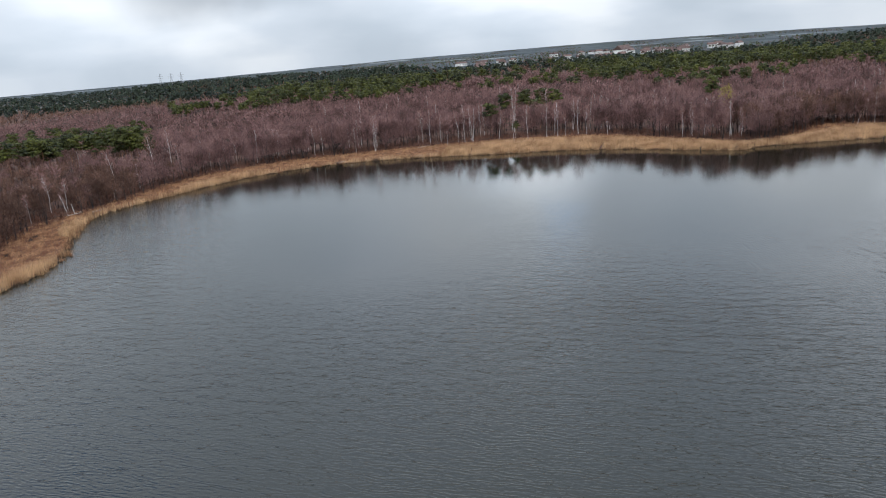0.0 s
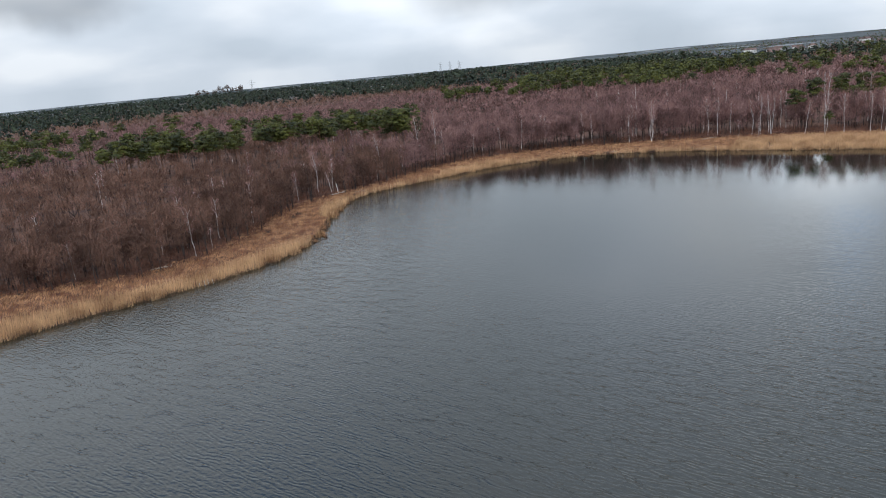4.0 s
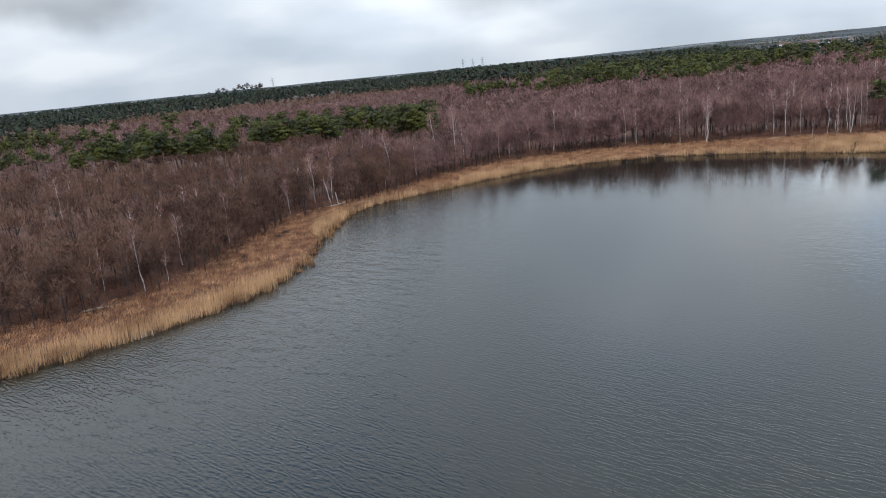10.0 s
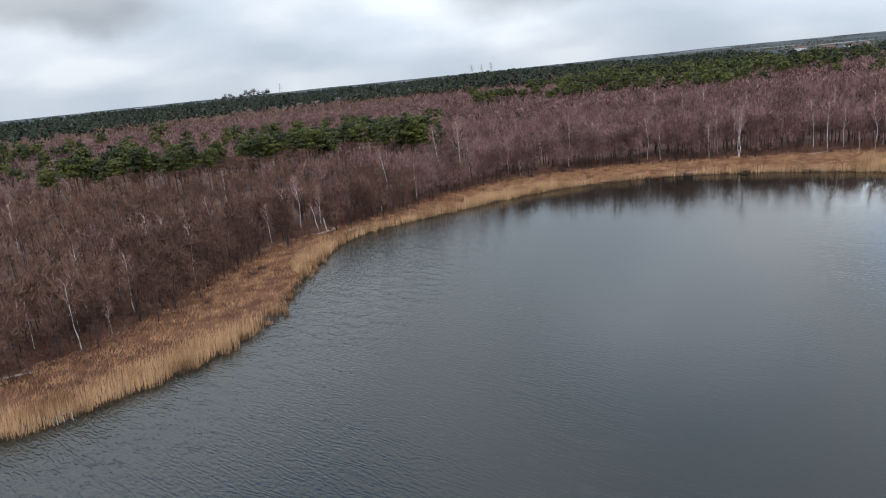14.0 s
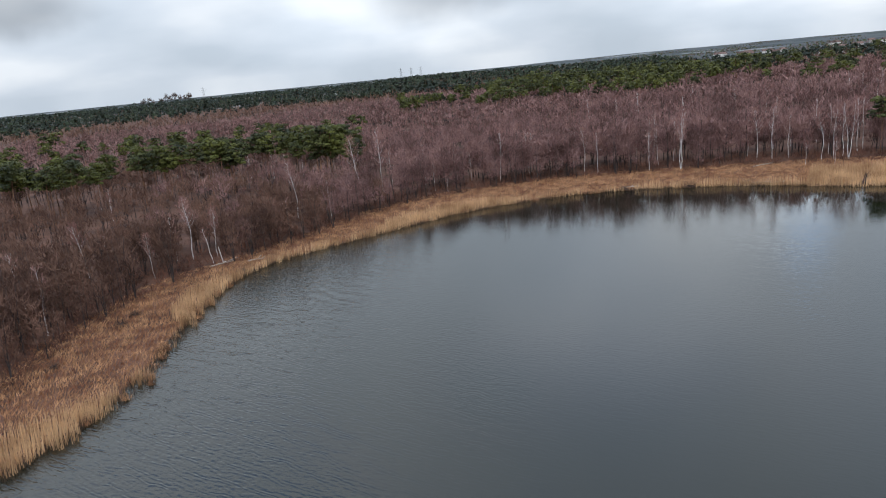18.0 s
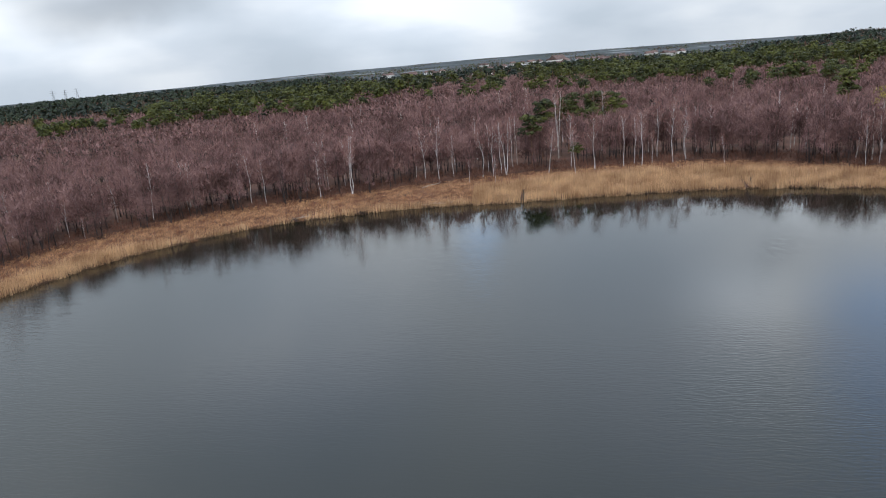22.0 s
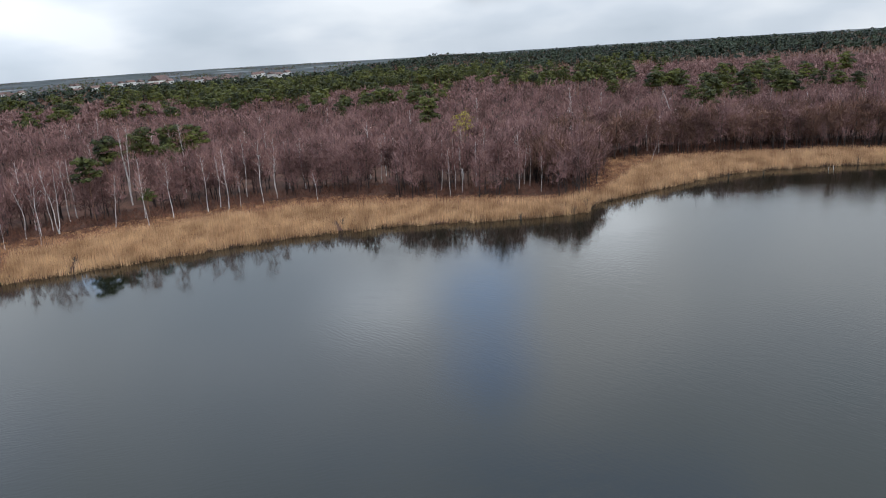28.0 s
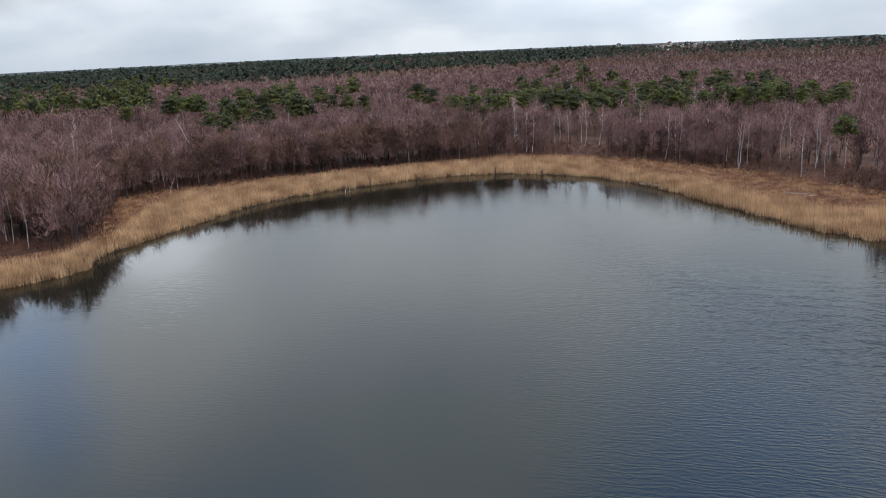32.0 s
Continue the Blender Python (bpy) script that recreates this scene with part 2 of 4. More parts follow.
M_STEEL = material("galvanised_steel", (0.20, 0.21, 0.22), (0.34, 0.35, 0.36), 0.3, 0.5, fine=1.0)
M_PLASTER = material("pale_plaster", (0.55, 0.52, 0.48), (0.75, 0.72, 0.68), 0.2, fine=1.0, per_object=0.25)
M_TILES = material("clay_roof_tiles", (0.09, 0.06, 0.052), (0.18, 0.11, 0.09), 0.3, fine=1.5, per_object=0.3)
M_WINDOW = material("dark_window", (0.03, 0.035, 0.04), (0.06, 0.065, 0.07), 0.5, 0.15, spec=0.6)


def ground_material():
    """Forest floor: leaf litter with moss and bare brown patches; dark and pale fields far off, haze painted in."""
    m = material("leaf_litter", (0.055, 0.026, 0.017), (0.135, 0.066, 0.042), 0.12, 0.95, 6, fine=1.2, bump=0.5)
    nt = m.node_tree
    b = nt.nodes["Principled BSDF"]
    old = b.inputs["Base Color"].links[0].from_socket
    geo = nt.nodes.new("ShaderNodeNewGeometry")
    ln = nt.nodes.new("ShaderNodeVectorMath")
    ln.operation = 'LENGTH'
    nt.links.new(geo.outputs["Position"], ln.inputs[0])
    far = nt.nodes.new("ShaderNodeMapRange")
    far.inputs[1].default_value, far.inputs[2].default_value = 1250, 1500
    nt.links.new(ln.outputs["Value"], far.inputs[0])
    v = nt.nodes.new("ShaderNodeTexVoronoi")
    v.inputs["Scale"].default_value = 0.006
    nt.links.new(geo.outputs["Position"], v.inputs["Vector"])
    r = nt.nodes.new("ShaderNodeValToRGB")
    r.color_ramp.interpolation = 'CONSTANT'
    # bluish field tones: distance haze is put into the colour
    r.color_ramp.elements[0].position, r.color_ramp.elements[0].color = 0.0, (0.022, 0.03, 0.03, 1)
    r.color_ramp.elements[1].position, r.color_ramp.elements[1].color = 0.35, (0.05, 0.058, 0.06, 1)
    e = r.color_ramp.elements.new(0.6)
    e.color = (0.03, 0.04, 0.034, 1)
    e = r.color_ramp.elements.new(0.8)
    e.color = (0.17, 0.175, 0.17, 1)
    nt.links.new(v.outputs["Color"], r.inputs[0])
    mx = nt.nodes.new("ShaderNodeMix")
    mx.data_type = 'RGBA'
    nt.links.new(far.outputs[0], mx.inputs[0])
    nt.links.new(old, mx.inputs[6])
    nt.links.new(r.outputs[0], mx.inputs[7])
    nt.links.new(mx.outputs[2], b.inputs["Base Color"])
    return m


def water_material():
    """Dark lake water: wind ripples on the open lake, a calm lee along the wooded north-east shore."""
    m = bpy.data.materials.new("lake_water")
    m.use_nodes = True
    nt = m.node_tree
    N, L = nt.nodes.new, nt.links.new
    b = nt.nodes["Principled BSDF"]
    b.inputs["Base Color"].default_value = (0.0060, 0.0076, 0.0042, 1)
    b.inputs["IOR"].default_value = 1.42
    geo = N("ShaderNodeNewGeometry")
    lee = N("ShaderNodeAttribute")
    lee.attribute_name = "lee"
    gust = N("ShaderNodeTexNoise")
    gust.inputs["Scale"].default_value, gust.inputs["Detail"].default_value = 0.018, 4
    L(geo.outputs["Position"], gust.inputs["Vector"])
    add = N("ShaderNodeMath")
    add.operation = 'MULTIPLY_ADD'
    add.inputs[1].default_value, add.inputs[2].default_value = 1.1, 0.42
    L(gust.outputs[0], add.inputs[0])
    rip = N("ShaderNodeMath")
    rip.operation = 'MULTIPLY'
    rip.use_clamp = True
    L(add.outputs[0], rip.inputs[0])
    L(lee.outputs["Fac"], rip.inputs[1])
    # crests lie across the wind, which turns round the wood into the eastern bay
    crests = []
    for turn in (-42, 74):
        mp = N("ShaderNodeMapping")
        mp.vector_type = 'TEXTURE'
        mp.inputs["Rotation"].default_value = (0, 0, radians(turn))
        mp.inputs["Scale"].default_value = (2.6, 1.0, 1.0)
        L(geo.outputs["Position"], mp.inputs[0])
        train = N("ShaderNodeTexWave")
        train.wave_type, train.bands_direction, train.wave_profile = 'BANDS', 'Y', 'SIN'
        train.inputs["Scale"].default_value, train.inputs["Distortion"].default_value = 0.44, 15.0
        train.inputs["Detail"].default_value, train.inputs["Detail Scale"].default_value = 2.5, 1.3
        L(mp.outputs[0], train.inputs["Vector"])
        chop = N("ShaderNodeTexNoise")
        chop.inputs["Scale"].default_value, chop.inputs["Detail"].default_value = 3.0, 2.0
        L(mp.outputs[0], chop.inputs["Vector"])
        long = N("ShaderNodeMath")
        long.operation = 'MULTIPLY'
        long.inputs[1].default_value = 0.028
        L(train.outputs["Fac"], long.inputs[0])
        both = N("ShaderNodeMath")
        both.operation = 'MULTIPLY_ADD'
        both.inputs[1].default_value = 0.086
        L(chop.outputs[0], both.inputs[0])
        L(long.outputs[0], both.inputs[2])
        crests.append(both.outputs[0])
    where = N("ShaderNodeSeparateXYZ")
    L(geo.outputs["Position"], where.inputs[0])
    veer = N("ShaderNodeMapRange")
    veer.inputs[1].default_value, veer.inputs[2].default_value = 75, 120
    L(where.outputs[0], veer.inputs[0])
    w1 = N("ShaderNodeMix")
    L(veer.outputs[0], w1.inputs[0])
    L(crests[0], w1.inputs[2])
    L(crests[1], w1.inputs[3])
    st = N("ShaderNodeMapRange")
    st.inputs[3].default_value, st.inputs[4].default_value = 0.012, 1.0
    L(rip.outputs[0], st.inputs[0])
    bp = N("ShaderNodeBump")
    bp.inputs["Distance"].default_value = 1.0
    L(st.outputs[0], bp.inputs["Strength"])
    L(w1.outputs[0], bp.inputs["Height"])
    L(bp.outputs[0], b.inputs["Normal"])
    ro = N("ShaderNodeMapRange")
    ro.inputs[3].default_value, ro.inputs[4].default_value = 0.05, 0.10
    L(rip.outputs[0], ro.inputs[0])
    L(ro.outputs[0], b.inputs["Roughness"])
    return m


M_GROUND = ground_material()
M_WATER = water_material()


# ---------------------------------------------------------------- plan of the lake
def spline(points, step=2.0, closed=True):
    """A smooth curve through control points, as an array of places about step apart."""
    p = np.array(points, float)
    n, out = len(p), []
    for i in range(n if closed else n - 1):
        a, b_, c, d = (p[(i + k) % n] if closed else p[min(max(i + k, 0), n - 1)] for k in (-1, 0, 1, 2))
        k = max(2, int(np.linalg.norm(c - b_) / step))
        for t in np.arange(k) / k:
            out.append(0.5 * (2 * b_ + (c - a) * t + (2 * a - 5 * b_ + 4 * c - d) * t ** 2 + (3 * b_ - a - 3 * c + d) * t ** 3))
    return np.array(out)


SHORE = spline([(-95, 72), (-72, 96), (-50, 114), (-34, 131), (-28, 150), (-25.5, 180), (-19, 205), (6, 225), (36, 242), (66, 246),
                (96, 236), (120, 219), (152, 197), (171, 178), (184, 156), (194, 145), (204, 145), (224, 135), (248, 122), (263, 98),
                (273, 70), (265, 43), (246, 26), (226, 19.5), (190, 4.5), (165, -25), (140, -100), (60, -190), (-60, -190), (-150, -100), (-140, 10)])
WOOD_EDGE = spline([(-112, 105), (-85, 122), (-63, 130), (-50, 152), (-44, 182), (-37, 202), (-16, 226), (4, 250), (24, 264), (60, 271),
                    (104, 262), (150, 243), (178, 224), (192, 203), (199, 180), (209, 156), (228, 157), (251, 163), (265, 152), (277, 133), (286, 112),
                    (293, 88), (299, 62), (300, 50), (284, 20), (256, -3), (220, -22), (190, -60), (165, -120), (70, -225), (-75, -225), (-185, -115), (-165, 25)])

# the trees' front stands a little nearer the lake than the line of the stems
_t = np.roll(WOOD_EDGE, -3, 0) - np.roll(WOOD_EDGE, 3, 0)
_n = np.column_stack([_t[:, 1], -_t[:, 0]]) / np.linalg.norm(_t, axis=1)[:, None]
WOOD_EDGE = WOOD_EDGE + _n * 4.2


def inside(poly, q):
    x, y = q[:, 0], q[:, 1]
    res = np.zeros(len(q), bool)
    x0, y0 = poly[:, 0], poly[:, 1]
    x1, y1 = np.roll(x0, -1), np.roll(y0, -1)
    for a, b_, c, d in zip(x0, y0, x1, y1):
        cross = (b_ > y) != (d > y)
        if cross.any():
            res ^= cross & (x < (c - a) * (y - b_) / (d - b_ + 1e-12) + a)
    return res


def exact_outward(poly, q):
    """Distance from a closed curve, positive outside."""
    q = np.asarray(q, float)[:, :2]
    best = np.empty(len(q))
    for i in range(0, len(q), 4000):
        d = q[i:i + 4000, None, :] - poly[None, :, :]
        best[i:i + 4000] = np.sqrt((d ** 2).sum(-1).min(1))
    return np.where(inside(poly, q), -best, best)


# the same on a 2 m grid round the lake, for large sets of places
GRID_X, GRID_Y = np.arange(-150, 350, 2.0), np.arange(-260, 310, 2.0)
_grid = np.array(np.meshgrid(GRID_X, GRID_Y, indexing="ij")).reshape(2, -1).T
GRIDS = {name: exact_outward(poly, _grid).reshape(len(GRID_X), len(GRID_Y)) for name, poly in (("shore", SHORE), ("wood", WOOD_EDGE))}


def outward(poly, q):
    q = np.asarray(q, float)[:, :2]
    if len(q) < 2000 or len(poly) < 300:
        return exact_outward(poly, q)
    grid = GRIDS["shore" if poly is SHORE else "wood"]
    u, v = (q[:, 0] - GRID_X[0]) / 2.0, (q[:, 1] - GRID_Y[0]) / 2.0
    near = (u >= 0) & (v >= 0) & (u < len(GRID_X) - 1.01) & (v < len(GRID_Y) - 1.01)
    res = np.empty(len(q))
    res[~near] = exact_outward(poly[::3], q[~near])
    u, v = u[near], v[near]
    i, j = u.astype(int), v.astype(int)
    u, v = u - i, v - j
    res[near] = (grid[i, j] * (1 - u) + grid[i + 1, j] * u) * (1 - v) + (grid[i, j + 1] * (1 - u) + grid[i + 1, j + 1] * u) * v
    return res


def land(q):
    """Height of the ground: lake bed, low marshy rim, a gentle rise under the wood, then a slow fall to the far plain."""
    q = np.asarray(q, float)
    s = outward(SHORE, q)
    r = np.hypot(q[:, 0] - 60, q[:, 1] - 60)
    z = np.where(s < 0, np.maximum(-1.6, s * 0.12), np.minimum(0.03 + s * 0.035, 1.6))
    z = z - np.clip((r - 500) / 4100, 0, 1) ** 1.0 * 42.0
    und = 1.6 * np.sin(q[:, 0] / 71 + 1.3) * np.sin(q[:, 1] / 93) * np.clip((s - 40) / 120, 0, 1)
    az = np.degrees(np.arctan2(q[:, 0], q[:, 1]))
    hills = np.interp(az, (5, 20, 35, 46, 54), (0, 15, 19, 9, 0)) * np.clip((r - 2800) / 1200, 0, 1)
    knoll = 9 * np.exp(-((az - 57.2) / 2.0) ** 2) * np.exp(-((r - 2000) / 160) ** 2)
    return z + und + hills + knoll


def mesh_object(name, verts, tris, mat, parent=None):
    me = bpy.data.meshes.new(name)
    verts, tris = np.asarray(verts, np.float32), np.asarray(tris, np.int32)
    me.vertices.add(len(verts))
    me.vertices.foreach_set("co", verts.ravel())
    me.loops.add(tris.size)
    me.loops.foreach_set("vertex_index", tris.ravel())
    me.polygons.add(len(tris))
    me.polygons.foreach_set("loop_start", np.arange(len(tris), dtype=np.int32) * 3)
    me.update(calc_edges=True)
    me.materials.append(mat)
    ob = new(name, me)
    if parent:
        ob.parent = parent
    return ob


def part(name, bm, mat, parent, label=""):
    me = bpy.data.meshes.new(name)
    bm.to_mesh(me)
    bm.free()
    me.materials.append(mat)
    ob = new(name, me)
    ob.parent = parent
    return tagged(ob, label) if label else ob


# ---------------------------------------------------------------- ground and water
def build_ground():
    rings = [0.0]
    r = 14.0
    while r < 4700:
        rings.append(r)
        r *= 1.036
    k = 220
    a = np.arange(k) * 2 * np.pi / k
    pts = [(60.0, 60.0)]
    for r in rings[1:]:
        pts += [(60 + r * math.sin(t), 60 + r * math.cos(t)) for t in a]
    pts = np.array(pts)
    v = np.column_stack([pts, land(pts)])
    f = [(0, 1 + (j + 1) % k, 1 + j) for j in range(k)]
    for i in range(len(rings) - 2):
        o, p = 1 + i * k, 1 + (i + 1) * k
        for j in range(k):
            j2 = (j + 1) % k
            f += [(o + j, o + j2, p + j2), (o + j, p + j2, p + j)]
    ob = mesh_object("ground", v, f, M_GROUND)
    ob.data.polygons.foreach_set("use_smooth", [True] * len(ob.data.polygons))
    return tagged(ob, "brown leaf-littered forest floor, dark and pale fields far off with haze painted in", "ground", kind="structure")


def build_water():
    c = np.array([60.0, 40.0])
    rings = 30
    n = len(SHORE)
    rim = SHORE + (SHORE - c) / np.linalg.norm(SHORE - c, axis=1)[:, None] * 7
    pts = [c]
    for i in range(1, rings + 1):
        pts += list(c + (rim - c) * (i / rings))
    pts = np.array(pts)
    f = [(0, 1 + (j + 1) % n, 1 + j) for j in range(n)]
    for i in range(rings - 1):
        o, p = 1 + i * n, 1 + (i + 1) * n
        for j in range(n):
            j2 = (j + 1) % n
            f += [(o + j, o + j2, p + j2), (o + j, p + j2, p + j)]
    f = [(a, c_, b_) for a, b_, c_ in f]
    ob = mesh_object("water", np.column_stack([pts, np.zeros(len(pts))]), f, M_WATER)
    s = -outward(SHORE, pts)
    # the lee: calm over the northern half and close under the eastern shore, rippled in the open south and along the west bank
    north = np.clip((pts[:, 0] * 0.15 + pts[:, 1] * 0.95 - 38) / 55, 0, 1) * np.clip((pts[:, 0] + 30) / 60, 0, 1)
    east = np.clip(1.35 - s / 62, 0, 1) * np.clip((pts[:, 0] - 120) / 60, 0, 1)
    calm = np.maximum(north * np.clip(1.22 - s / 260, 0, 1), east)
    # mirror-smooth strip under the wood, from the middle of the north shore round the bay
    strip = np.clip((52 - s) / 34, 0, 1) * np.clip((pts[:, 0] - 40 - 0.25 * s) / 12, 0, 1) * np.clip((pts[:, 1] - 8) / 30, 0, 1)
    calm = np.maximum(np.minimum(calm, 0.90), strip)
    at = ob.data.attributes.new("lee", 'FLOAT', 'POINT')
    at.data.foreach_set("value", (1 - calm).astype(np.float32))
    return tagged(ob, "grey-green lake water with wind ripples", "water", kind="structure")


build_ground()
build_water()


# ---------------------------------------------------------------- plants: templates as arrays of triangles
class Shape:
    """Collects triangles."""

    def __init__(self):
        self.v, self.t, self.n = [], [], 0

    def add(self, v, t):
        self.v.append(np.asarray(v, float))
        self.t.append(np.asarray(t, int) + self.n)
        self.n += len(v)

    def tube(self, pts, radii, sides=5):
        pts = np.asarray(pts, float)
        v, t = [], []
        for i, (p, r) in enumerate(zip(pts, radii)):
            d = pts[min(i + 1, len(pts) - 1)] - pts[max(i - 1, 0)]
            d /= np.linalg.norm(d) + 1e-9
            s = np.cross(d, (0.31, 0.95, 0.05))
            s /= np.linalg.norm(s) + 1e-9
            u = np.cross(d, s)
            for k in range(sides):
                a = 2 * math.pi * k / sides
                v.append(p + r * (math.cos(a) * s + math.sin(a) * u))
        for i in range(len(pts) - 1):
            for k in range(sides):
                a, b_ = i * sides + k, i * sides + (k + 1) % sides
                t += [(a, b_, b_ + sides), (a, b_ + sides, a + sides)]
        self.add(v, t)

    def blades(self, base, tip, width, face=None):
        """Thin pointed slivers from base to tip; face: the way that their flat side looks."""
        base, tip = np.asarray(base, float), np.asarray(tip, float)
        d = tip - base
        side = np.cross(d, np.random.normal(size=d.shape) if face is None else face)
        side /= np.linalg.norm(side, axis=1)[:, None] + 1e-9
        w = np.asarray(width, float).reshape(-1, 1) * 0.5
        v = np.stack([base - side * w, base + side * w, tip], 1).reshape(-1, 3)
        self.add(v, np.arange(len(v)).reshape(-1, 3))

    def head(self, centre, r, count, width, tall=1.1, low=-0.25, loose=0.35, inner=0.35):
        """A rounded head of fine twigs that sweep up and outwards round a centre."""
        d = np.random.normal(size=(count, 3))
        d[:, 2] = np.abs(d[:, 2]) + low
        d /= np.linalg.norm(d, axis=1)[:, None]
        up = np.array([0, 0, 1.0]) - d * d[:, 2:3]
        base = centre + d * r * np.random.uniform(inner, 0.9, (count, 1)) * np.array([1, 1, tall])
        way = up * 0.75 + d * 0.45 + np.random.normal(0, loose, (count, 3))
        tip = base + way * r * np.random.uniform(0.35, 0.75, (count, 1))
        face = d + np.array([0, 0, 0.3]) + np.random.normal(0, 0.28, (count, 3))
        self.blades(base, tip, np.random.uniform(0.7, 1.3, count) * width, face)

    def flakes(self, centre, size, face=None):
        """Small triangles of random turn, for tufts of needles or catkins; face: the way that they look."""
        c = np.asarray(centre, float)
        n = len(c)
        a, b_ = np.random.normal(size=(n, 3)), np.random.normal(size=(n, 3))
        if face is not None:
            b_ = np.cross(face, a)
            a = np.cross(b_, face)
        s = np.asarray(size, float).reshape(-1, 1)
        a = a / np.linalg.norm(a, axis=1)[:, None] * s
        b_ = b_ / np.linalg.norm(b_, axis=1)[:, None] * s
        v = np.stack([c + a, c + b_, c - (a + b_) * 0.6], 1).reshape(-1, 3)
        self.add(v, np.arange(len(v)).reshape(-1, 3))

    def arrays(self):
        return np.concatenate(self.v), np.concatenate(self.t)


def unit(v):
    return v / (np.linalg.norm(v) + 1e-9)


def bare_tree(h, clear=0.35, limbs=14, sprays=5, twigs=7, spread=0.22, radius=0.0, rise=0.9, width=0.05, sides=5, fork=0, lean=(0, 0), reach=0.1, solid=True):
    """A leafless tree: wood (stem and limbs) and twigs, standing at the origin. solid: round limbs; else slivers, for trees far off."""
    wood, twig = Shape(), Shape()
    radius = radius or h * 0.0105
    stems = [(0.0, 0.0)] if not fork else [(math.cos(k * 2.4) * 0.09, math.sin(k * 2.4) * 0.09) for k in range(fork)]
    for sx, sy in stems:
        n = 7 if solid else 2
        wob = np.cumsum(np.random.normal(0, 0.012 * h, (n, 2)), 0)
        wob -= wob[0]
        zs = np.linspace(0, 1, n)
        pts = np.column_stack([(sx + lean[0]) * h * zs ** 1.2 + wob[:, 0], (sy + lean[1]) * h * zs ** 1.2 + wob[:, 1], zs * h * random.uniform(0.92, 1.0)])
        pts[0, 2] = -0.3
        rad = radius * (1 - 0.9 * zs) + 0.012
        rad[0] *= 1.35
        wood.tube(pts, rad, sides)
        k = max(3, int(limbs / len(stems)))
        for i in range(k):
            f = clear + (0.97 - clear) * (i + random.random()) / k
            p = np.array([np.interp(f, zs, pts[:, c]) for c in range(3)])
            az = i * 2.4 + random.uniform(-0.5, 0.5)
            ln = h * spread * (1.15 - 0.7 * ((f - clear) / (1 - clear)) ** 1.5) * random.uniform(0.7, 1.2)
            d = unit(np.array([math.cos(az), math.sin(az), rise * random.uniform(0.7, 1.3)]))
            mid = p + d * ln * 0.5
            end = mid + unit(d + np.array([0, 0, 0.45])) * ln * 0.55
            r0 = max(0.028, radius * 0.38 * (1.15 - f))
            if solid:
                wood.tube([p, mid, end], [r0, r0 * 0.6, 0.01], 3)
            else:
                wood.blades([p], [end], [max(r0 * 3, width)])
            for j in range(sprays):
                u = random.uniform(0.25, 1.0)
                q = p + (mid - p) * u * 2 if u < 0.5 else mid + (end - mid) * (u * 2 - 1)
                sd = unit(d + np.random.normal(0, 0.6, 3) + np.array([0, 0, 0.3]))
                sl = ln * random.uniform(0.3, 0.6)
                twig.blades([q], [q + sd * sl], [width * 1.3])
                s = np.random.uniform(0.1, 1.0, (twigs, 1))
                tb = q + sd * sl * s
                td = sd + np.random.normal(0, 0.6, (twigs, 3)) + np.array([0, 0, 0.25])
                td /= np.linalg.norm(td, axis=1)[:, None]
                twig.blades(tb, tb + td * np.random.uniform(0.5, 1.1, (twigs, 1)) * h * reach, np.full(twigs, width))
    return wood.arrays(), twig.arrays()


def dome_tree(h, domes=4, blades=36, width=0.13, wide=0.26, sides=3):
    """A leafless broad crown seen from far off: rounded heads of fine twigs that point outwards, on a dark stem."""
    wood, twig = Shape(), Shape()
    wood.tube([(0, 0, -0.3), (random.uniform(-0.4, 0.4), random.uniform(-0.4, 0.4), h * 0.8)], [h * 0.012, h * 0.004], sides)
    for i in range(domes):
        a = i * 2.4 + random.uniform(-0.4, 0.4)
        out = h * wide * 0.5 * (0.0 if i == 0 else random.uniform(0.6, 1.1))
        r = h * wide * (0.62 if i == 0 else random.uniform(0.38, 0.58))
        c = np.array([math.cos(a) * out, math.sin(a) * out, h * (0.76 if i == 0 else random.uniform(0.5, 0.72))])
        wood.blades([(0, 0, h * 0.35)], [c], [width * 1.2])
        twig.head(c, r, blades, width)
    return wood.arrays(), twig.arrays()


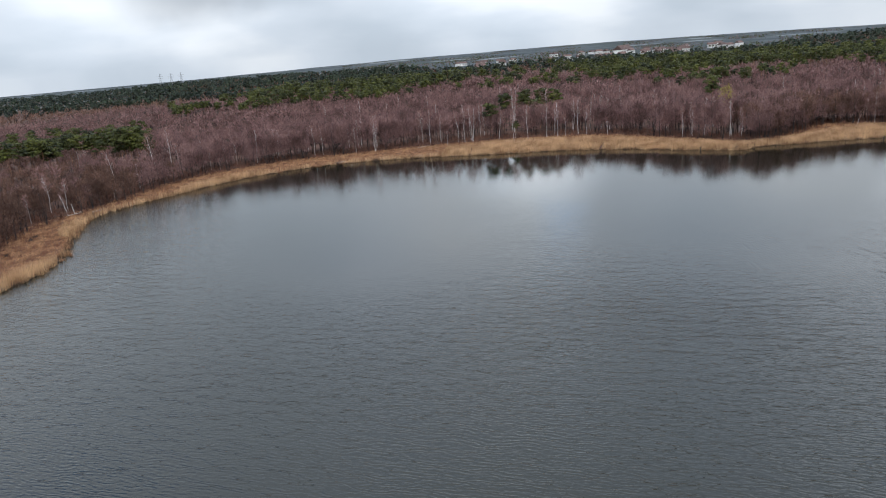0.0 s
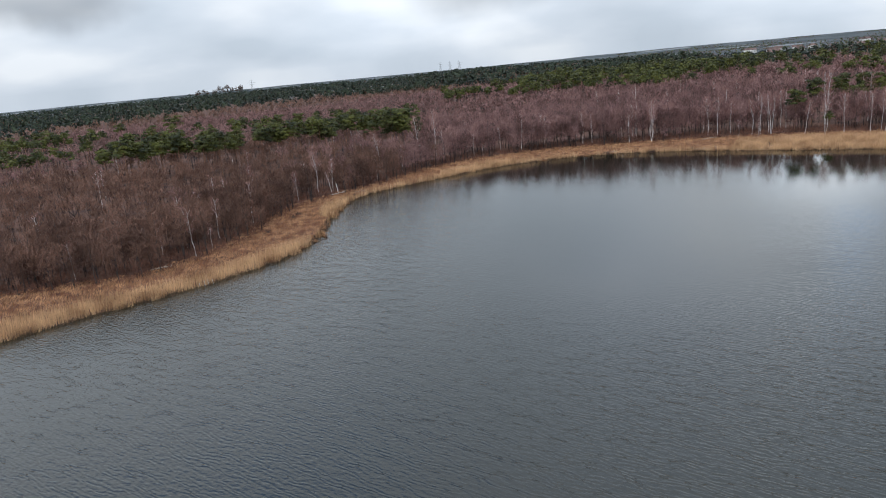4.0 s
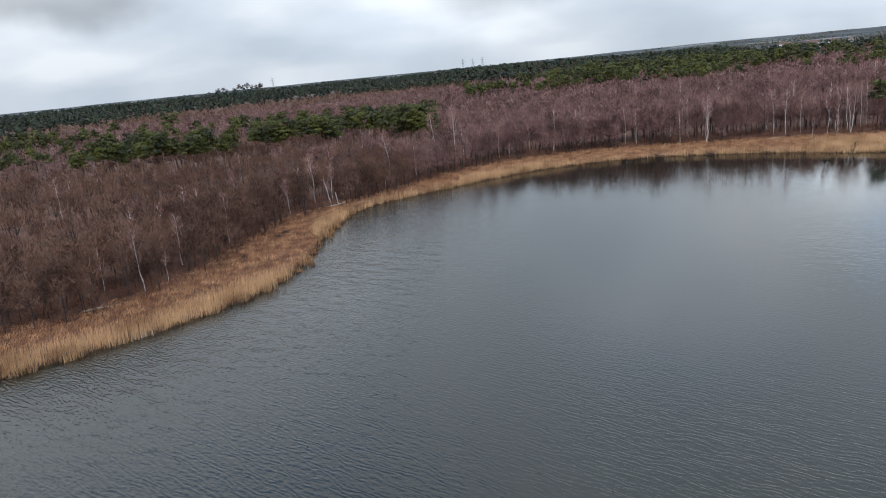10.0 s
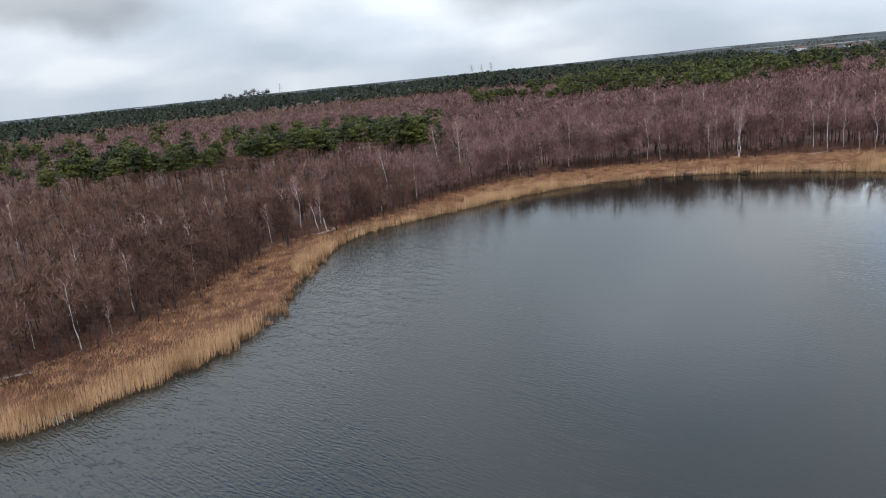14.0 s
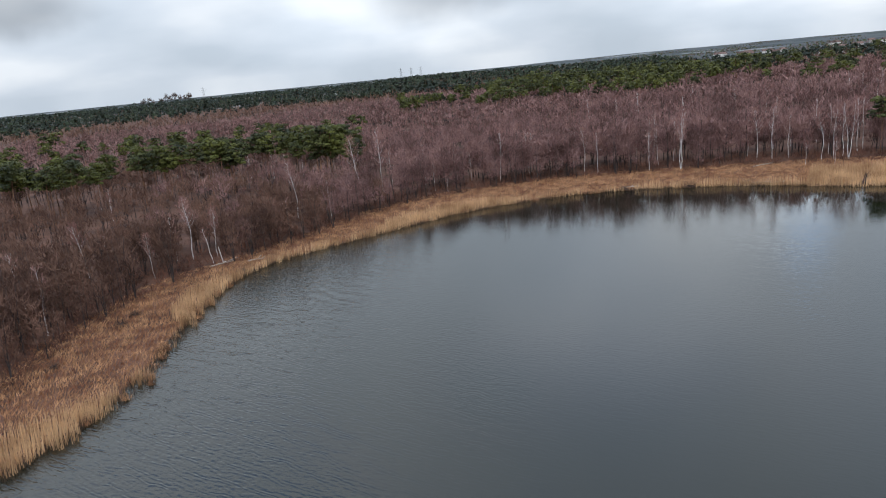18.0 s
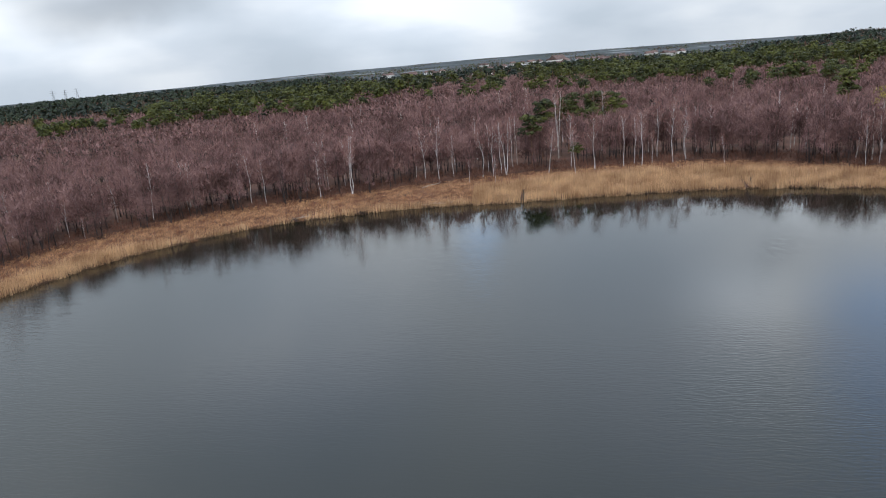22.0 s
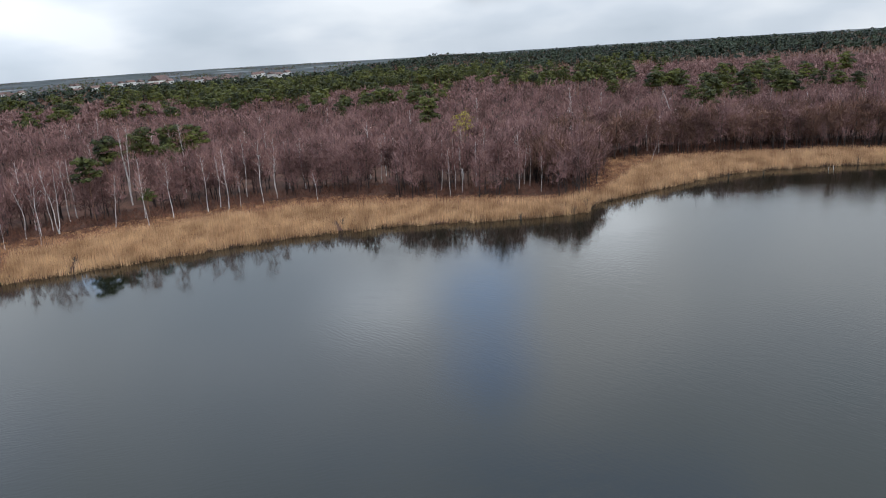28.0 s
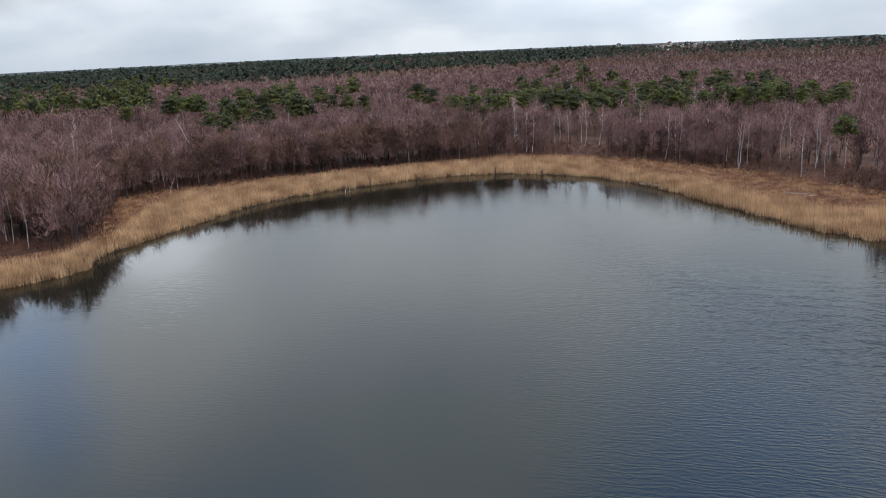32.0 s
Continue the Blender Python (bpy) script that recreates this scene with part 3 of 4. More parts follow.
def pine_tree(h, clumps=16, tufts=60, size=0.42, crown=0.42, spread=0.2, solid=True, bulk=0.1):
    """A Scots pine: bare stem, crooked limbs, flat layered clumps of needles."""
    wood, leaf = Shape(), Shape()
    n = 7 if solid else 2
    zs = np.linspace(0, 1, n)
    wob = np.cumsum(np.random.normal(0, 0.014 * h, (n, 2)), 0)
    pts = np.column_stack([wob - wob[0], zs * h * 0.95])
    pts[0, 2] = -0.3
    wood.tube(pts, h * 0.012 * (1 - 0.8 * zs) + 0.02, 6 if solid else 3)
    for i in range(clumps):
        f = 1 - crown * ((i + random.random()) / clumps) ** 0.9
        p = np.array([np.interp(f, zs, pts[:, c]) for c in range(3)])
        az = i * 2.4 + random.uniform(-0.4, 0.4)
        out = h * spread * random.uniform(0.35, 1.0) * (0.55 + 0.45 * (1 - f) / crown + 0.25)
        c = p + np.array([math.cos(az) * out, math.sin(az) * out, out * random.uniform(0.05, 0.45)])
        if solid:
            wood.tube([p, (p + c) * 0.5 + (0, 0, -0.1 * out), c], [0.07, 0.05, 0.02], 3)
        q = np.random.normal(size=(tufts, 3))
        q[:, 2] = np.abs(q[:, 2]) - 0.35
        q /= np.linalg.norm(q, axis=1)[:, None]
        face = q * np.array([1, 1, 1.5]) + np.array([0, 0, 0.35]) + np.random.normal(0, 0.22, (tufts, 3))
        q = q * np.random.uniform(0.55, 1.0, (tufts, 1)) * np.array([1.0, 1.0, 0.5]) * h * bulk * random.uniform(0.75, 1.25)
        leaf.flakes(c + q, np.random.uniform(0.6, 1.2, tufts) * size, face)
    return wood.arrays(), leaf.arrays()


def scatter(templates, places, name, mats, label, category):
    """Many plants joined into one mesh of stuff with its wood and its twigs as parts. places: x, y, z, turn, scale, which."""
    root = tagged(new(name), label, category, kind="stuff")
    for part_name, which, mat in (("stems", 0, mats[0]), ("crowns", 1, mats[1])):
        vs, ts, off = [], [], 0
        for k, tpl in enumerate(templates):
            v, t = tpl[which]
            rows = places[places[:, 5] == k]
            if not len(rows):
                continue
            c, s = np.cos(rows[:, 3]), np.sin(rows[:, 3])
            x = (v[None, :, 0] * c[:, None] - v[None, :, 1] * s[:, None]) * rows[:, 4:5] + rows[:, 0:1]
            y = (v[None, :, 0] * s[:, None] + v[None, :, 1] * c[:, None]) * rows[:, 4:5] + rows[:, 1:2]
            z = v[None, :, 2] * rows[:, 4:5] + rows[:, 2:3]
            vs.append(np.stack([x, y, z], -1).reshape(-1, 3))
            ts.append((t[None] + (np.arange(len(rows)) * len(v))[:, None, None] + off).reshape(-1, 3))
            off += len(v) * len(rows)
        if vs:
            mesh_object(part_name, np.concatenate(vs), np.concatenate(ts), mat, root)
    return root


def jittered(x0, x1, y0, y1, step):
    gx, gy = np.meshgrid(np.arange(x0, x1, step), np.arange(y0, y1, step))
    q = np.column_stack([gx.ravel(), gy.ravel()]).astype(float)
    return q + np.random.uniform(-0.48, 0.48, q.shape) * step


def seen_sector(q, margin=8.0):
    """The side of the lake that the wood closes: north-west round to south-east."""
    a = np.degrees(np.arctan2(q[:, 0] - 0, q[:, 1] + 20))
    return (a > -48 - margin) & (a < 128 + margin)


def with_ground(q, scale, kinds):
    n = len(q)
    return np.column_stack([q, land(q), np.random.uniform(0, 2 * np.pi, n), scale, kinds])


# stands of pine among the alders: centre, half axes, turn
PINES = [(-98, 288, 34, 15, 8), (-55, 302, 26, 11, 0), (-28, 318, 16, 9, 0), (-8, 300, 8, 10, 0), (-160, 318, 40, 17, 20), (-225, 395, 55, 24, 25),
         (60, 545, 36, 32, -25), (105, 520, 34, 36, -20), (150, 465, 28, 34, -20), (200, 500, 40, 36, -35), (160, 258, 9, 8, 0), (181, 259, 9, 9, 0),
         (335, 385, 36, 34, -40), (308, 292, 22, 14, -50), (400, 440, 60, 30, -50), (356, 300, 36, 10, -50), (450, 380, 60, 20, -50), (372, 176, 10, 5, 60), (440, 235, 30, 20, 60),
         (345, 148, 14, 10, 60), (332, 125, 8, 8, 0), (350, 38, 30, 13, 90), (345, 5, 30, 24, 80), (340, -45, 34, 22, 70), (375, 60, 22, 10, 80), (304, 85, 4, 4, 0)]
# thin scatter of pines in the bare wood
THIN_PINES = [(-90, 390, 60, 50), (-30, 420, 40, 50), (390, 150, 60, 60), (270, 420, 60, 60), (430, -20, 60, 80)]


def pine_share(q):
    w = np.zeros(len(q))
    for cx, cy, a, b_, turn in PINES:
        t = radians(turn)
        dx, dy = q[:, 0] - cx, q[:, 1] - cy
        u, v = (dx * math.cos(t) + dy * math.sin(t)) / a, (-dx * math.sin(t) + dy * math.cos(t)) / b_
        w = np.maximum(w, np.clip(2.6 - np.hypot(u, v) * 2.0, 0, 1) * (0.95 if cx < 0 or cy < 200 else 0.7))
    for cx, cy, a, b_ in THIN_PINES:
        w = np.maximum(w, 0.16 * (np.hypot((q[:, 0] - cx) / a, (q[:, 1] - cy) / b_) < 1))
    tufty = np.sin(q[:, 0] / 9.1 + 2.2 * np.sin(q[:, 1] / 23)) + np.sin(q[:, 1] / 11.3 + 1.9 * np.sin(q[:, 0] / 31))
    w = w * np.where(q[:, 1] > 240, np.clip(np.where(q[:, 0] < 0, 0.95, 0.75) + 0.5 * tufty, 0.15, 1), np.clip(0.9 + 0.4 * tufty, 0.3, 1))
    r = np.hypot(q[:, 0], q[:, 1])
    az = np.degrees(np.arctan2(q[:, 0], q[:, 1]))
    start = np.interp(az, (-60, -29, -25, -18, -7, 2, 8, 12, 17, 22, 26, 33, 36, 40, 45, 52, 57, 63, 67, 77, 90, 96, 105, 130),
                      (640, 660, 760, 800, 860, 790, 690, 640, 600, 620, 700, 700, 640, 600, 580, 570, 500, 480, 640, 740, 810, 900, 980, 1050))
    full = np.interp(az, (-60, 95, 105, 130), (0.97, 0.95, 0.4, 0.3))
    drift = 28 * np.sin(q[:, 0] / 83 + 1.7 * np.sin(q[:, 1] / 120))
    gaps = np.sin(q[:, 0] / 97 + 2.0 * np.sin(q[:, 1] / 141)) + np.sin(q[:, 1] / 63 + q[:, 0] / 190)
    return np.maximum(w, np.clip((r + drift - start) / 40, 0, 1) * full * np.where((gaps > 0.85) & (az > 5), 0.1, 1.0))


# ---------------------------------------------------------------- woods
random.seed(5)
np.random.seed(5)


def shore_alder(h, domes=5, blades=34, width=0.14, sides=4, fork=0, limbs=10):
    """An alder of the first rows: stem and limbs, with bushy heads of twigs from low down to the top."""
    wood, twig = bare_tree(h, 0.14, limbs, 1, 2, 0.25, rise=0.8, width=width * 0.5, sides=sides, reach=0.1, fork=fork)
    more = Shape()
    more.add(*twig)
    for i in range(domes):
        a = i * 2.4 + random.uniform(-0.4, 0.4)
        f = 0.32 + 0.46 * i / (domes - 1)
        out = h * 0.13 * (1.5 - f) * random.uniform(0.5, 1.1)
        r = h * random.uniform(0.14, 0.2)
        more.head(np.array([math.cos(a) * out, math.sin(a) * out, h * f]), r, blades, width, 1.1, -0.3, 0.45, 0.15)
    return wood, more.arrays()


near_alders = [shore_alder(random.uniform(10.5, 13.5), 9, 50, 0.17, 4, 0, 8) for _ in range(8)]
mid_alders = [dome_tree(random.uniform(10, 12.5), 5, 34, 0.2, random.uniform(0.27, 0.36)) for _ in range(8)]
back_alders = [dome_tree(random.uniform(10.5, 13), 3, 12, 0.56, random.uniform(0.32, 0.4)) for _ in range(6)]
far_alders = [dome_tree(random.uniform(11, 14), 2, 11, 0.8, 0.45) for _ in range(5)]
wood_birches = [bare_tree(random.uniform(11, 15), 0.4, 12, 3, 5, 0.17, rise=1.3, width=0.05, sides=4, radius=0.1, reach=0.09) for _ in range(5)]
mid_pines = [pine_tree(random.uniform(14, 19), 8, 20, 0.85, 0.27, 0.15, solid=False, bulk=0.115) for _ in range(6)]
far_pines = [pine_tree(random.uniform(14, 18), 3, 7, 2.0, 0.4, 0.16, solid=False, bulk=0.17) for _ in range(4)]


def swell(q, size, seed):
    """Slow change from place to place, about 0 to 1."""
    return 0.5 + 0.25 * (np.sin(q[:, 0] / size + seed) * np.cos(q[:, 1] / size * 1.3 + seed * 2) + np.sin((q[:, 0] * 0.7 + q[:, 1]) / size * 0.6 + seed * 3)) 


def stand(p, templates, name, mats, label, category, lo=0.8, hi=1.15):
    size = np.random.uniform(lo, hi, len(p)) * (0.88 + 0.24 * swell(p, 17, 1.0)) * np.interp(p[:, 0], (-20, 60, 120, 200, 255, 320), (0.88, 1.02, 1.14, 1.12, 1.06, 1.02))
    return scatter(templates, with_ground(p, size, np.random.randint(0, len(templates), len(p))), name, mats, label, category)


ALDER, BROWN, BIRCH, PINE = (M_ALDER_BARK, M_ALDER_TWIG), (M_ALDER_BARK, M_BROWN_TWIG), (M_BIRCH_BARK, M_BIRCH_TWIG), (M_PINE_BARK, M_PINE)


def glade(q):
    """Depth of the open strip with single birches between the reeds and the alders on the north shore."""
    north = 6.5 * np.clip((q[:, 0] - 100) / 15, 0, 1) * np.clip((195 - q[:, 0]) / 12, 0, 1) * (q[:, 1] > 195)
    return north


# birches: x, y, height; stands round the shore from west to south-east
BIRCH_WEST = [(-14, 249, 16.5), (-34, 217, 14), (-39, 205, 9), (-29, 218, 11), (-53, 209, 12), (-63, 142, 8), (-52, 145, 7), (3, 273, 18), (9, 276, 19), (12, 281, 12), (24, 270, 9), (27, 263, 6), (36, 279, 10)]
BIRCH_NORTH = [(70, 275, 14), (73, 271, 13), (98, 269, 12), (92, 272, 11), (118, 263, 15), (120, 258, 16), (126, 260, 13), (131, 252, 14), (134, 251, 14), (138, 253, 15), (129, 243, 7), (124, 248, 7), (145, 257, 16), (146, 241, 13), (150, 234, 13), (155, 242, 15), (157, 234, 16)]
BIRCH_EAST = [(165, 231, 15), (169, 231, 14), (168, 227, 16), (172, 227, 9), (181, 234, 16), (177, 224, 17), (180, 222, 13), (186, 228, 15), (184, 212, 8), (205, 207, 13), (198, 181, 12), (202, 180, 13), (219, 183, 15), (214, 167, 11), (210, 162, 10), (231, 163, 9), (267, 153, 9), (316, 141, 14)]
BIRCH_SOUTH = [(323, 62, 11), (336, 57, 12), (319, 36, 13), (315, 35, 13), (305, 34, 13), (318, 27, 14), (308, 28, 14), (309, 23, 13), (320, 13, 14), (311, 9, 13), (312, -9, 12), (261, -6, 11), (259, -14, 13), (266, -20, 12), (252, -20, 14), (248, -18, 14), (238, -15, 11), (247, -25, 12), (242, -29, 11)]
BIRCH_FORKED = [(95, 263, 16.5), (137, 249, 16), (181, 258, 20), (325, 49, 16), (257, -2, 13)]
BIRCHES = np.array([b[:2] for row in (BIRCH_WEST, BIRCH_NORTH, BIRCH_EAST, BIRCH_SOUTH, BIRCH_FORKED) for b in row] + [(164, 259), (-27, 211.7)], float)


def clear_of_birches(q):
    """Whether a place leaves the birches their light: not close to one, nor just lakeward of it."""
    ok = np.ones(len(q), bool)
    for b in BIRCHES:
        u = np.array((62.0, 83.0) if b[1] < 70 else (40.0, 80.0) if b[0] > 60 else (10.0, 40.0)) - b
        u /= np.linalg.norm(u)
        d = q - b
        along, across = d @ u, np.abs(d[:, 0] * u[1] - d[:, 1] * u[0])
        ok &= ~((np.hypot(d[:, 0], d[:, 1]) < (2.5 if b[1] < 70 else 2.0)) | ((along > 0) & (along < (26 if b[1] < 70 else 16)) & (across < (2.7 if b[1] < 70 else 2.0))))
    return ok


# the first 22 m of the wood
q = jittered(-260, 420, -120, 330, 3.55)
e = outward(WOOD_EDGE, q)
ok = (e > 3.5 + glade(q)) & (e < 24) & seen_sector(q) & clear_of_birches(q)
q, e = q[ok], e[ok]
pine = np.random.random(len(q)) < pine_share(q) * 0.8
pale = ~pine & (np.random.random(len(q)) < 0.07)
west = q[:, 0] + np.random.normal(0, 12, len(q)) < -8
stand(q[~pine & ~pale & ~west], near_alders, "alder_wood", ALDER, "bare purple-brown alder wood along the lake shore", "woodland", 0.75, 1.12)
stand(q[~pine & ~pale & west], near_alders, "alder_wood", BROWN, "bare grey-brown alder wood on the western shore", "woodland", 0.75, 1.12)
stand(q[pale], wood_birches, "birch_wood", BIRCH, "scattered pale birch stems among the alders", "woodland", 0.8, 1.1)
# the closed thicket round the far bay
q = jittered(215, 330, -40, 175, 3.4)
e = outward(WOOD_EDGE, q)
ok = (e > 1.5) & (e < 21) & clear_of_birches(q)
q, e = q[ok], e[ok]
stand(q[q[:, 1] > 48], near_alders, "alder_wood", BROWN, "dense dark alder thicket behind the reeds of the bay", "woodland", 0.75, 1.05)
stand(q[q[:, 1] <= 48], near_alders, "alder_wood", BROWN, "young dark alder thicket under the birches of the bay", "woodland", 0.22, 0.42)
# behind it, to 140 m
q = jittered(-380, 520, -220, 460, 5.75)
e = outward(WOOD_EDGE, q)
ok = (e >= 24) & (e < 140) & seen_sector(q) & clear_of_birches(q)
q, e = q[ok], e[ok]
share = pine_share(q)
pine = np.random.random(len(q)) < share * 0.8
pale = ~pine & (np.random.random(len(q)) < 0.025)
west = q[:, 0] + np.random.normal(0, 25, len(q)) < -25
stand(q[~pine & ~pale & ~west], mid_alders, "alder_wood", ALDER, "bare purple-brown alder canopy behind the shore trees", "woodland", 0.68, 1.2)
stand(q[~pine & ~pale & west], mid_alders, "alder_wood", BROWN, "bare grey-brown canopy behind the western shore", "woodland", 0.68, 1.2)
stand(q[pale], wood_birches, "birch_wood", BIRCH, "pale birch crowns rising from the alder canopy", "woodland", 0.95, 1.25)
PINE_SPOTS = q[pine]
np.random.shuffle(PINE_SPOTS)
# to 430 m
q = jittered(-600, 800, -420, 760, 6.6)
e = outward(WOOD_EDGE[::2], q)
ok = (e >= 140) & (e < 430) & seen_sector(q, 0)
q = q[ok]
pine = np.random.random(len(q)) < pine_share(q)
stand(q[~pine], back_alders, "alder_wood", ALDER, "purple-brown bare canopy further back", "woodland", 0.75, 1.15)
stand(q[pine & (np.random.random(len(q)) < 0.95)], mid_pines, "pine_wood", PINE, "dark green pine stands among bare alders", "woodland", 0.8, 1.1)
# to the end of the forest
q = jittered(-1900, 2600, -1100, 2500, 13.5)
e = outward(WOOD_EDGE[::4], q)
r_ = np.hypot(q[:, 0], q[:, 1])
az_ = np.degrees(np.arctan2(q[:, 0], q[:, 1]))
far_end = np.interp(az_, (-60, 12, 20, 24, 48, 56, 130), (2300, 2300, 1750, 1150, 1100, 2200, 2300))
ok = (e >= 430) & (r_ < far_end) & seen_sector(q, 0)
q, r_ = q[ok], r_[ok]
pine = np.random.random(len(q)) < pine_share(q)
dense = np.random.random(len(q)) < np.clip(1.5 - r_ / 1800, 0.35, 1)
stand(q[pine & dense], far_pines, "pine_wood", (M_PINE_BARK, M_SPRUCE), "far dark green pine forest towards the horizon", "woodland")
stand(q[~pine & dense], far_alders, "alder_wood", BROWN, "far purple-brown bare woodland", "woodland")


# a wooded knoll on the skyline
q = jittered(1500, 1900, 900, 1300, 12.0)
az_ = np.degrees(np.arctan2(q[:, 0], q[:, 1]))
r_ = np.hypot(q[:, 0] - 60, q[:, 1] - 60)
q = q[(np.abs(az_ - 57.2) < 2.4) & (np.abs(r_ - 1990) < 140)]
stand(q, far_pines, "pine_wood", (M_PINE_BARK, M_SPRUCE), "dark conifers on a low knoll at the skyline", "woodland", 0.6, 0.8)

# copses on the open plain towards the far town
q = jittered(400, 2700, 900, 3600, 15.0)
r_ = np.hypot(q[:, 0], q[:, 1])
az_ = np.degrees(np.arctan2(q[:, 0], q[:, 1]))
clump = np.sin(q[:, 0] / 61 + 2 * np.sin(q[:, 1] / 90)) + np.sin(q[:, 1] / 47 + q[:, 0] / 80)
q = q[(az_ > 16) & (az_ < 56) & (r_ > 1200) & (r_ < 3700) & (clump > 1.15)]
half = np.random.random(len(q)) < 0.5
stand(q[half], far_pines, "pine_wood", PINE, "dark copses on the far plain", "woodland", 0.5, 0.7)
stand(q[~half], far_alders, "alder_wood", ALDER, "bare brown copses on the far plain", "woodland", 0.5, 0.75)


def build_shrubs():
    """Low bushes and brown undergrowth along the wood's edge: rounded heads of twigs down to the ground."""
    q = jittered(-120, 340, -60, 300, 1.75)
    e = outward(WOOD_EDGE, q)
    dense = np.interp(e, (-2, 1, 8, 15, 26), (0.25, 0.9, 0.8, 0.4, 0.35)) * np.where((e > 15) & (q[:, 1] > 75), 0.0, 1.0)
    dense = np.where((e < -2) & (q[:, 0] < -25), 0.10, dense)
    keep = (e > np.where(q[:, 0] < -25, -9.0, -2.0)) & (e < 26) & seen_sector(q) & (np.random.random(len(q)) < dense)
    q, e = q[keep], e[keep]
    m = 26
    n = len(q) * m
    size = np.random.uniform(0.6, 1.5, len(q)) * np.interp(e, (-2, 0.5, 4), (0.4, 0.75, 1.15)) * (0.7 + 0.6 * swell(q, 6, 4.0))
    d = np.random.normal(size=(n, 3))
    d[:, 2] = np.abs(d[:, 2])
    d /= np.linalg.norm(d, axis=1)[:, None]
    r = np.repeat(size, m)[:, None]
    base = np.repeat(np.column_stack([q, land(q)]), m, 0) + d * r * np.random.uniform(0.1, 0.9, (n, 1)) * np.array([1.0, 1.0, 1.5])
    tip = base + (d + np.random.normal(0, 0.4, (n, 3)) + np.array([0, 0, 0.5])) * r * np.random.uniform(0.35, 0.8, (n, 1))
    sh = Shape()
    sh.blades(base, tip, np.random.uniform(0.06, 0.15, n))
    v, t = sh.arrays()
    tagged(mesh_object("undergrowth", v, t, M_SHRUB), "leafless brown bushes and undergrowth at the wood's edge", "shrubs", kind="stuff")


build_shrubs()


# ---------------------------------------------------------------- reeds
def build_reeds():
    gx, gy = np.meshgrid(np.arange(-120, 320, 8.0), np.arange(-60, 290, 8.0))
    c = np.column_stack([gx.ravel(), gy.ravel()])
    c = c[(outward(SHORE, c) > -10) & (outward(WOOD_EDGE, c) < 13) & seen_sector(c, 12)]
    o = jittered(-4.0, 4.0, -4.0, 4.0, 0.3)
    q = (c[:, None] + o[None]).reshape(-1, 2)
    q = q + np.random.uniform(-0.15, 0.15, q.shape)
    s = outward(SHORE, q)
    e = outward(WOOD_EDGE, q)
    frill = np.array([noise.noise((x / 3.5, y / 3.5, 7.0)) + 0.6 * noise.noise((x / 1.3, y / 1.3, 2.0)) for x, y in q])
    ragged = np.where((q[:, 0] < 8) & (q[:, 1] > 143) & (q[:, 1] < 185), 3.4, 1.5)
    keep = (s > -0.7 + ragged * frill) & (e < 4.5 + 2.0 * frill) & seen_sector(q)
    for gx, gy, tx, ty in ((123.3, 222.1, 0.62, 0.78), (165.3, 190.3, 0.66, 0.75)):
        across = np.abs((q[:, 0] - gx) * ty - (q[:, 1] - gy) * tx)
        keep &= ~((across < 0.55) & (np.hypot(q[:, 0] - gx, q[:, 1] - gy) < 5))
    q, s, e = q[keep], s[keep], e[keep]
    n = len(q)
    patch = np.array([noise.noise((x / 9, y / 9, 0.3)) for x, y in q])
    back = np.clip((s + patch * 6) / np.maximum(s - e, 6.0), 0, 1)
    tan = np.interp(q[:, 0], (0, 30, 45, 112, 122, 150), (0.42, 0.4, 0.06, 0.06, 0.7, 0.74))
    tan = np.where((q[:, 0] > 205) & (q[:, 1] < 32), 0.4, tan)
    tan = np.where(q[:, 0] < 8, np.interp(q[:, 1], (138, 148, 170, 182, 205, 215), (0.36, 0.02, 0.02, 0.3, 0.3, 0.16)), tan) + 0.26 * patch
    tall = np.where(back < tan, 2.15, 0.62) * (1 + 0.22 * patch) * np.random.uniform(0.75, 1.15, n) * np.interp(e, (-1, 2), (1.0, 0.5))
    z = np.maximum(land(q), -0.4)
    base = np.column_stack([q, z])
    tip = base + np.column_stack([np.random.normal(0.08, 0.17, (n, 2)) * np.where(back < tan, 1.0, 1.7)[:, None], tall])
    low = back >= tan
    for mask, name, mat, lab in ((~low, "reed_bed", M_REED, "tall dry straw-coloured reeds along the water"), (low, "sedge_belt", M_SEDGE, "low flattened rusty sedge between reeds and wood")):
        sh = Shape()
        sh.blades(base[mask], tip[mask], np.random.uniform(0.07, 0.17, mask.sum()))
        v, t = sh.arrays()
        ob = mesh_object(name, v, t, mat)
        tagged(ob, lab, "reeds", kind="stuff")
    # dark broken stalks in water before the reeds, also painted as their foot shade
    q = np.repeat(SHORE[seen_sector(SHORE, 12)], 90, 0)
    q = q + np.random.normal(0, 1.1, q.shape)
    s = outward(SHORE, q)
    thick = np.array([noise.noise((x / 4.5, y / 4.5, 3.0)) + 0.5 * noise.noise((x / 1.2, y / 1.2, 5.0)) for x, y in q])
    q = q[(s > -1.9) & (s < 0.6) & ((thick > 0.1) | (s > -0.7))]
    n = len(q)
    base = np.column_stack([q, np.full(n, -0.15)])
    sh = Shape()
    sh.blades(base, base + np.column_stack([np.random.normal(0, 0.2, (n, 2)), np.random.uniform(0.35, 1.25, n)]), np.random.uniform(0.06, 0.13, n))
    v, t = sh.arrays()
    tagged(mesh_object("old_reeds", v, t, M_WET_SHADE_REED), "dark wet broken reed stalks standing in shallow water, also painted shade at the reed foot", "reeds", kind="stuff")


build_reeds()


# ---------------------------------------------------------------- single trees as things
def ground_z(x, y):
    return float(land(np.array([(x, y)]))[0])


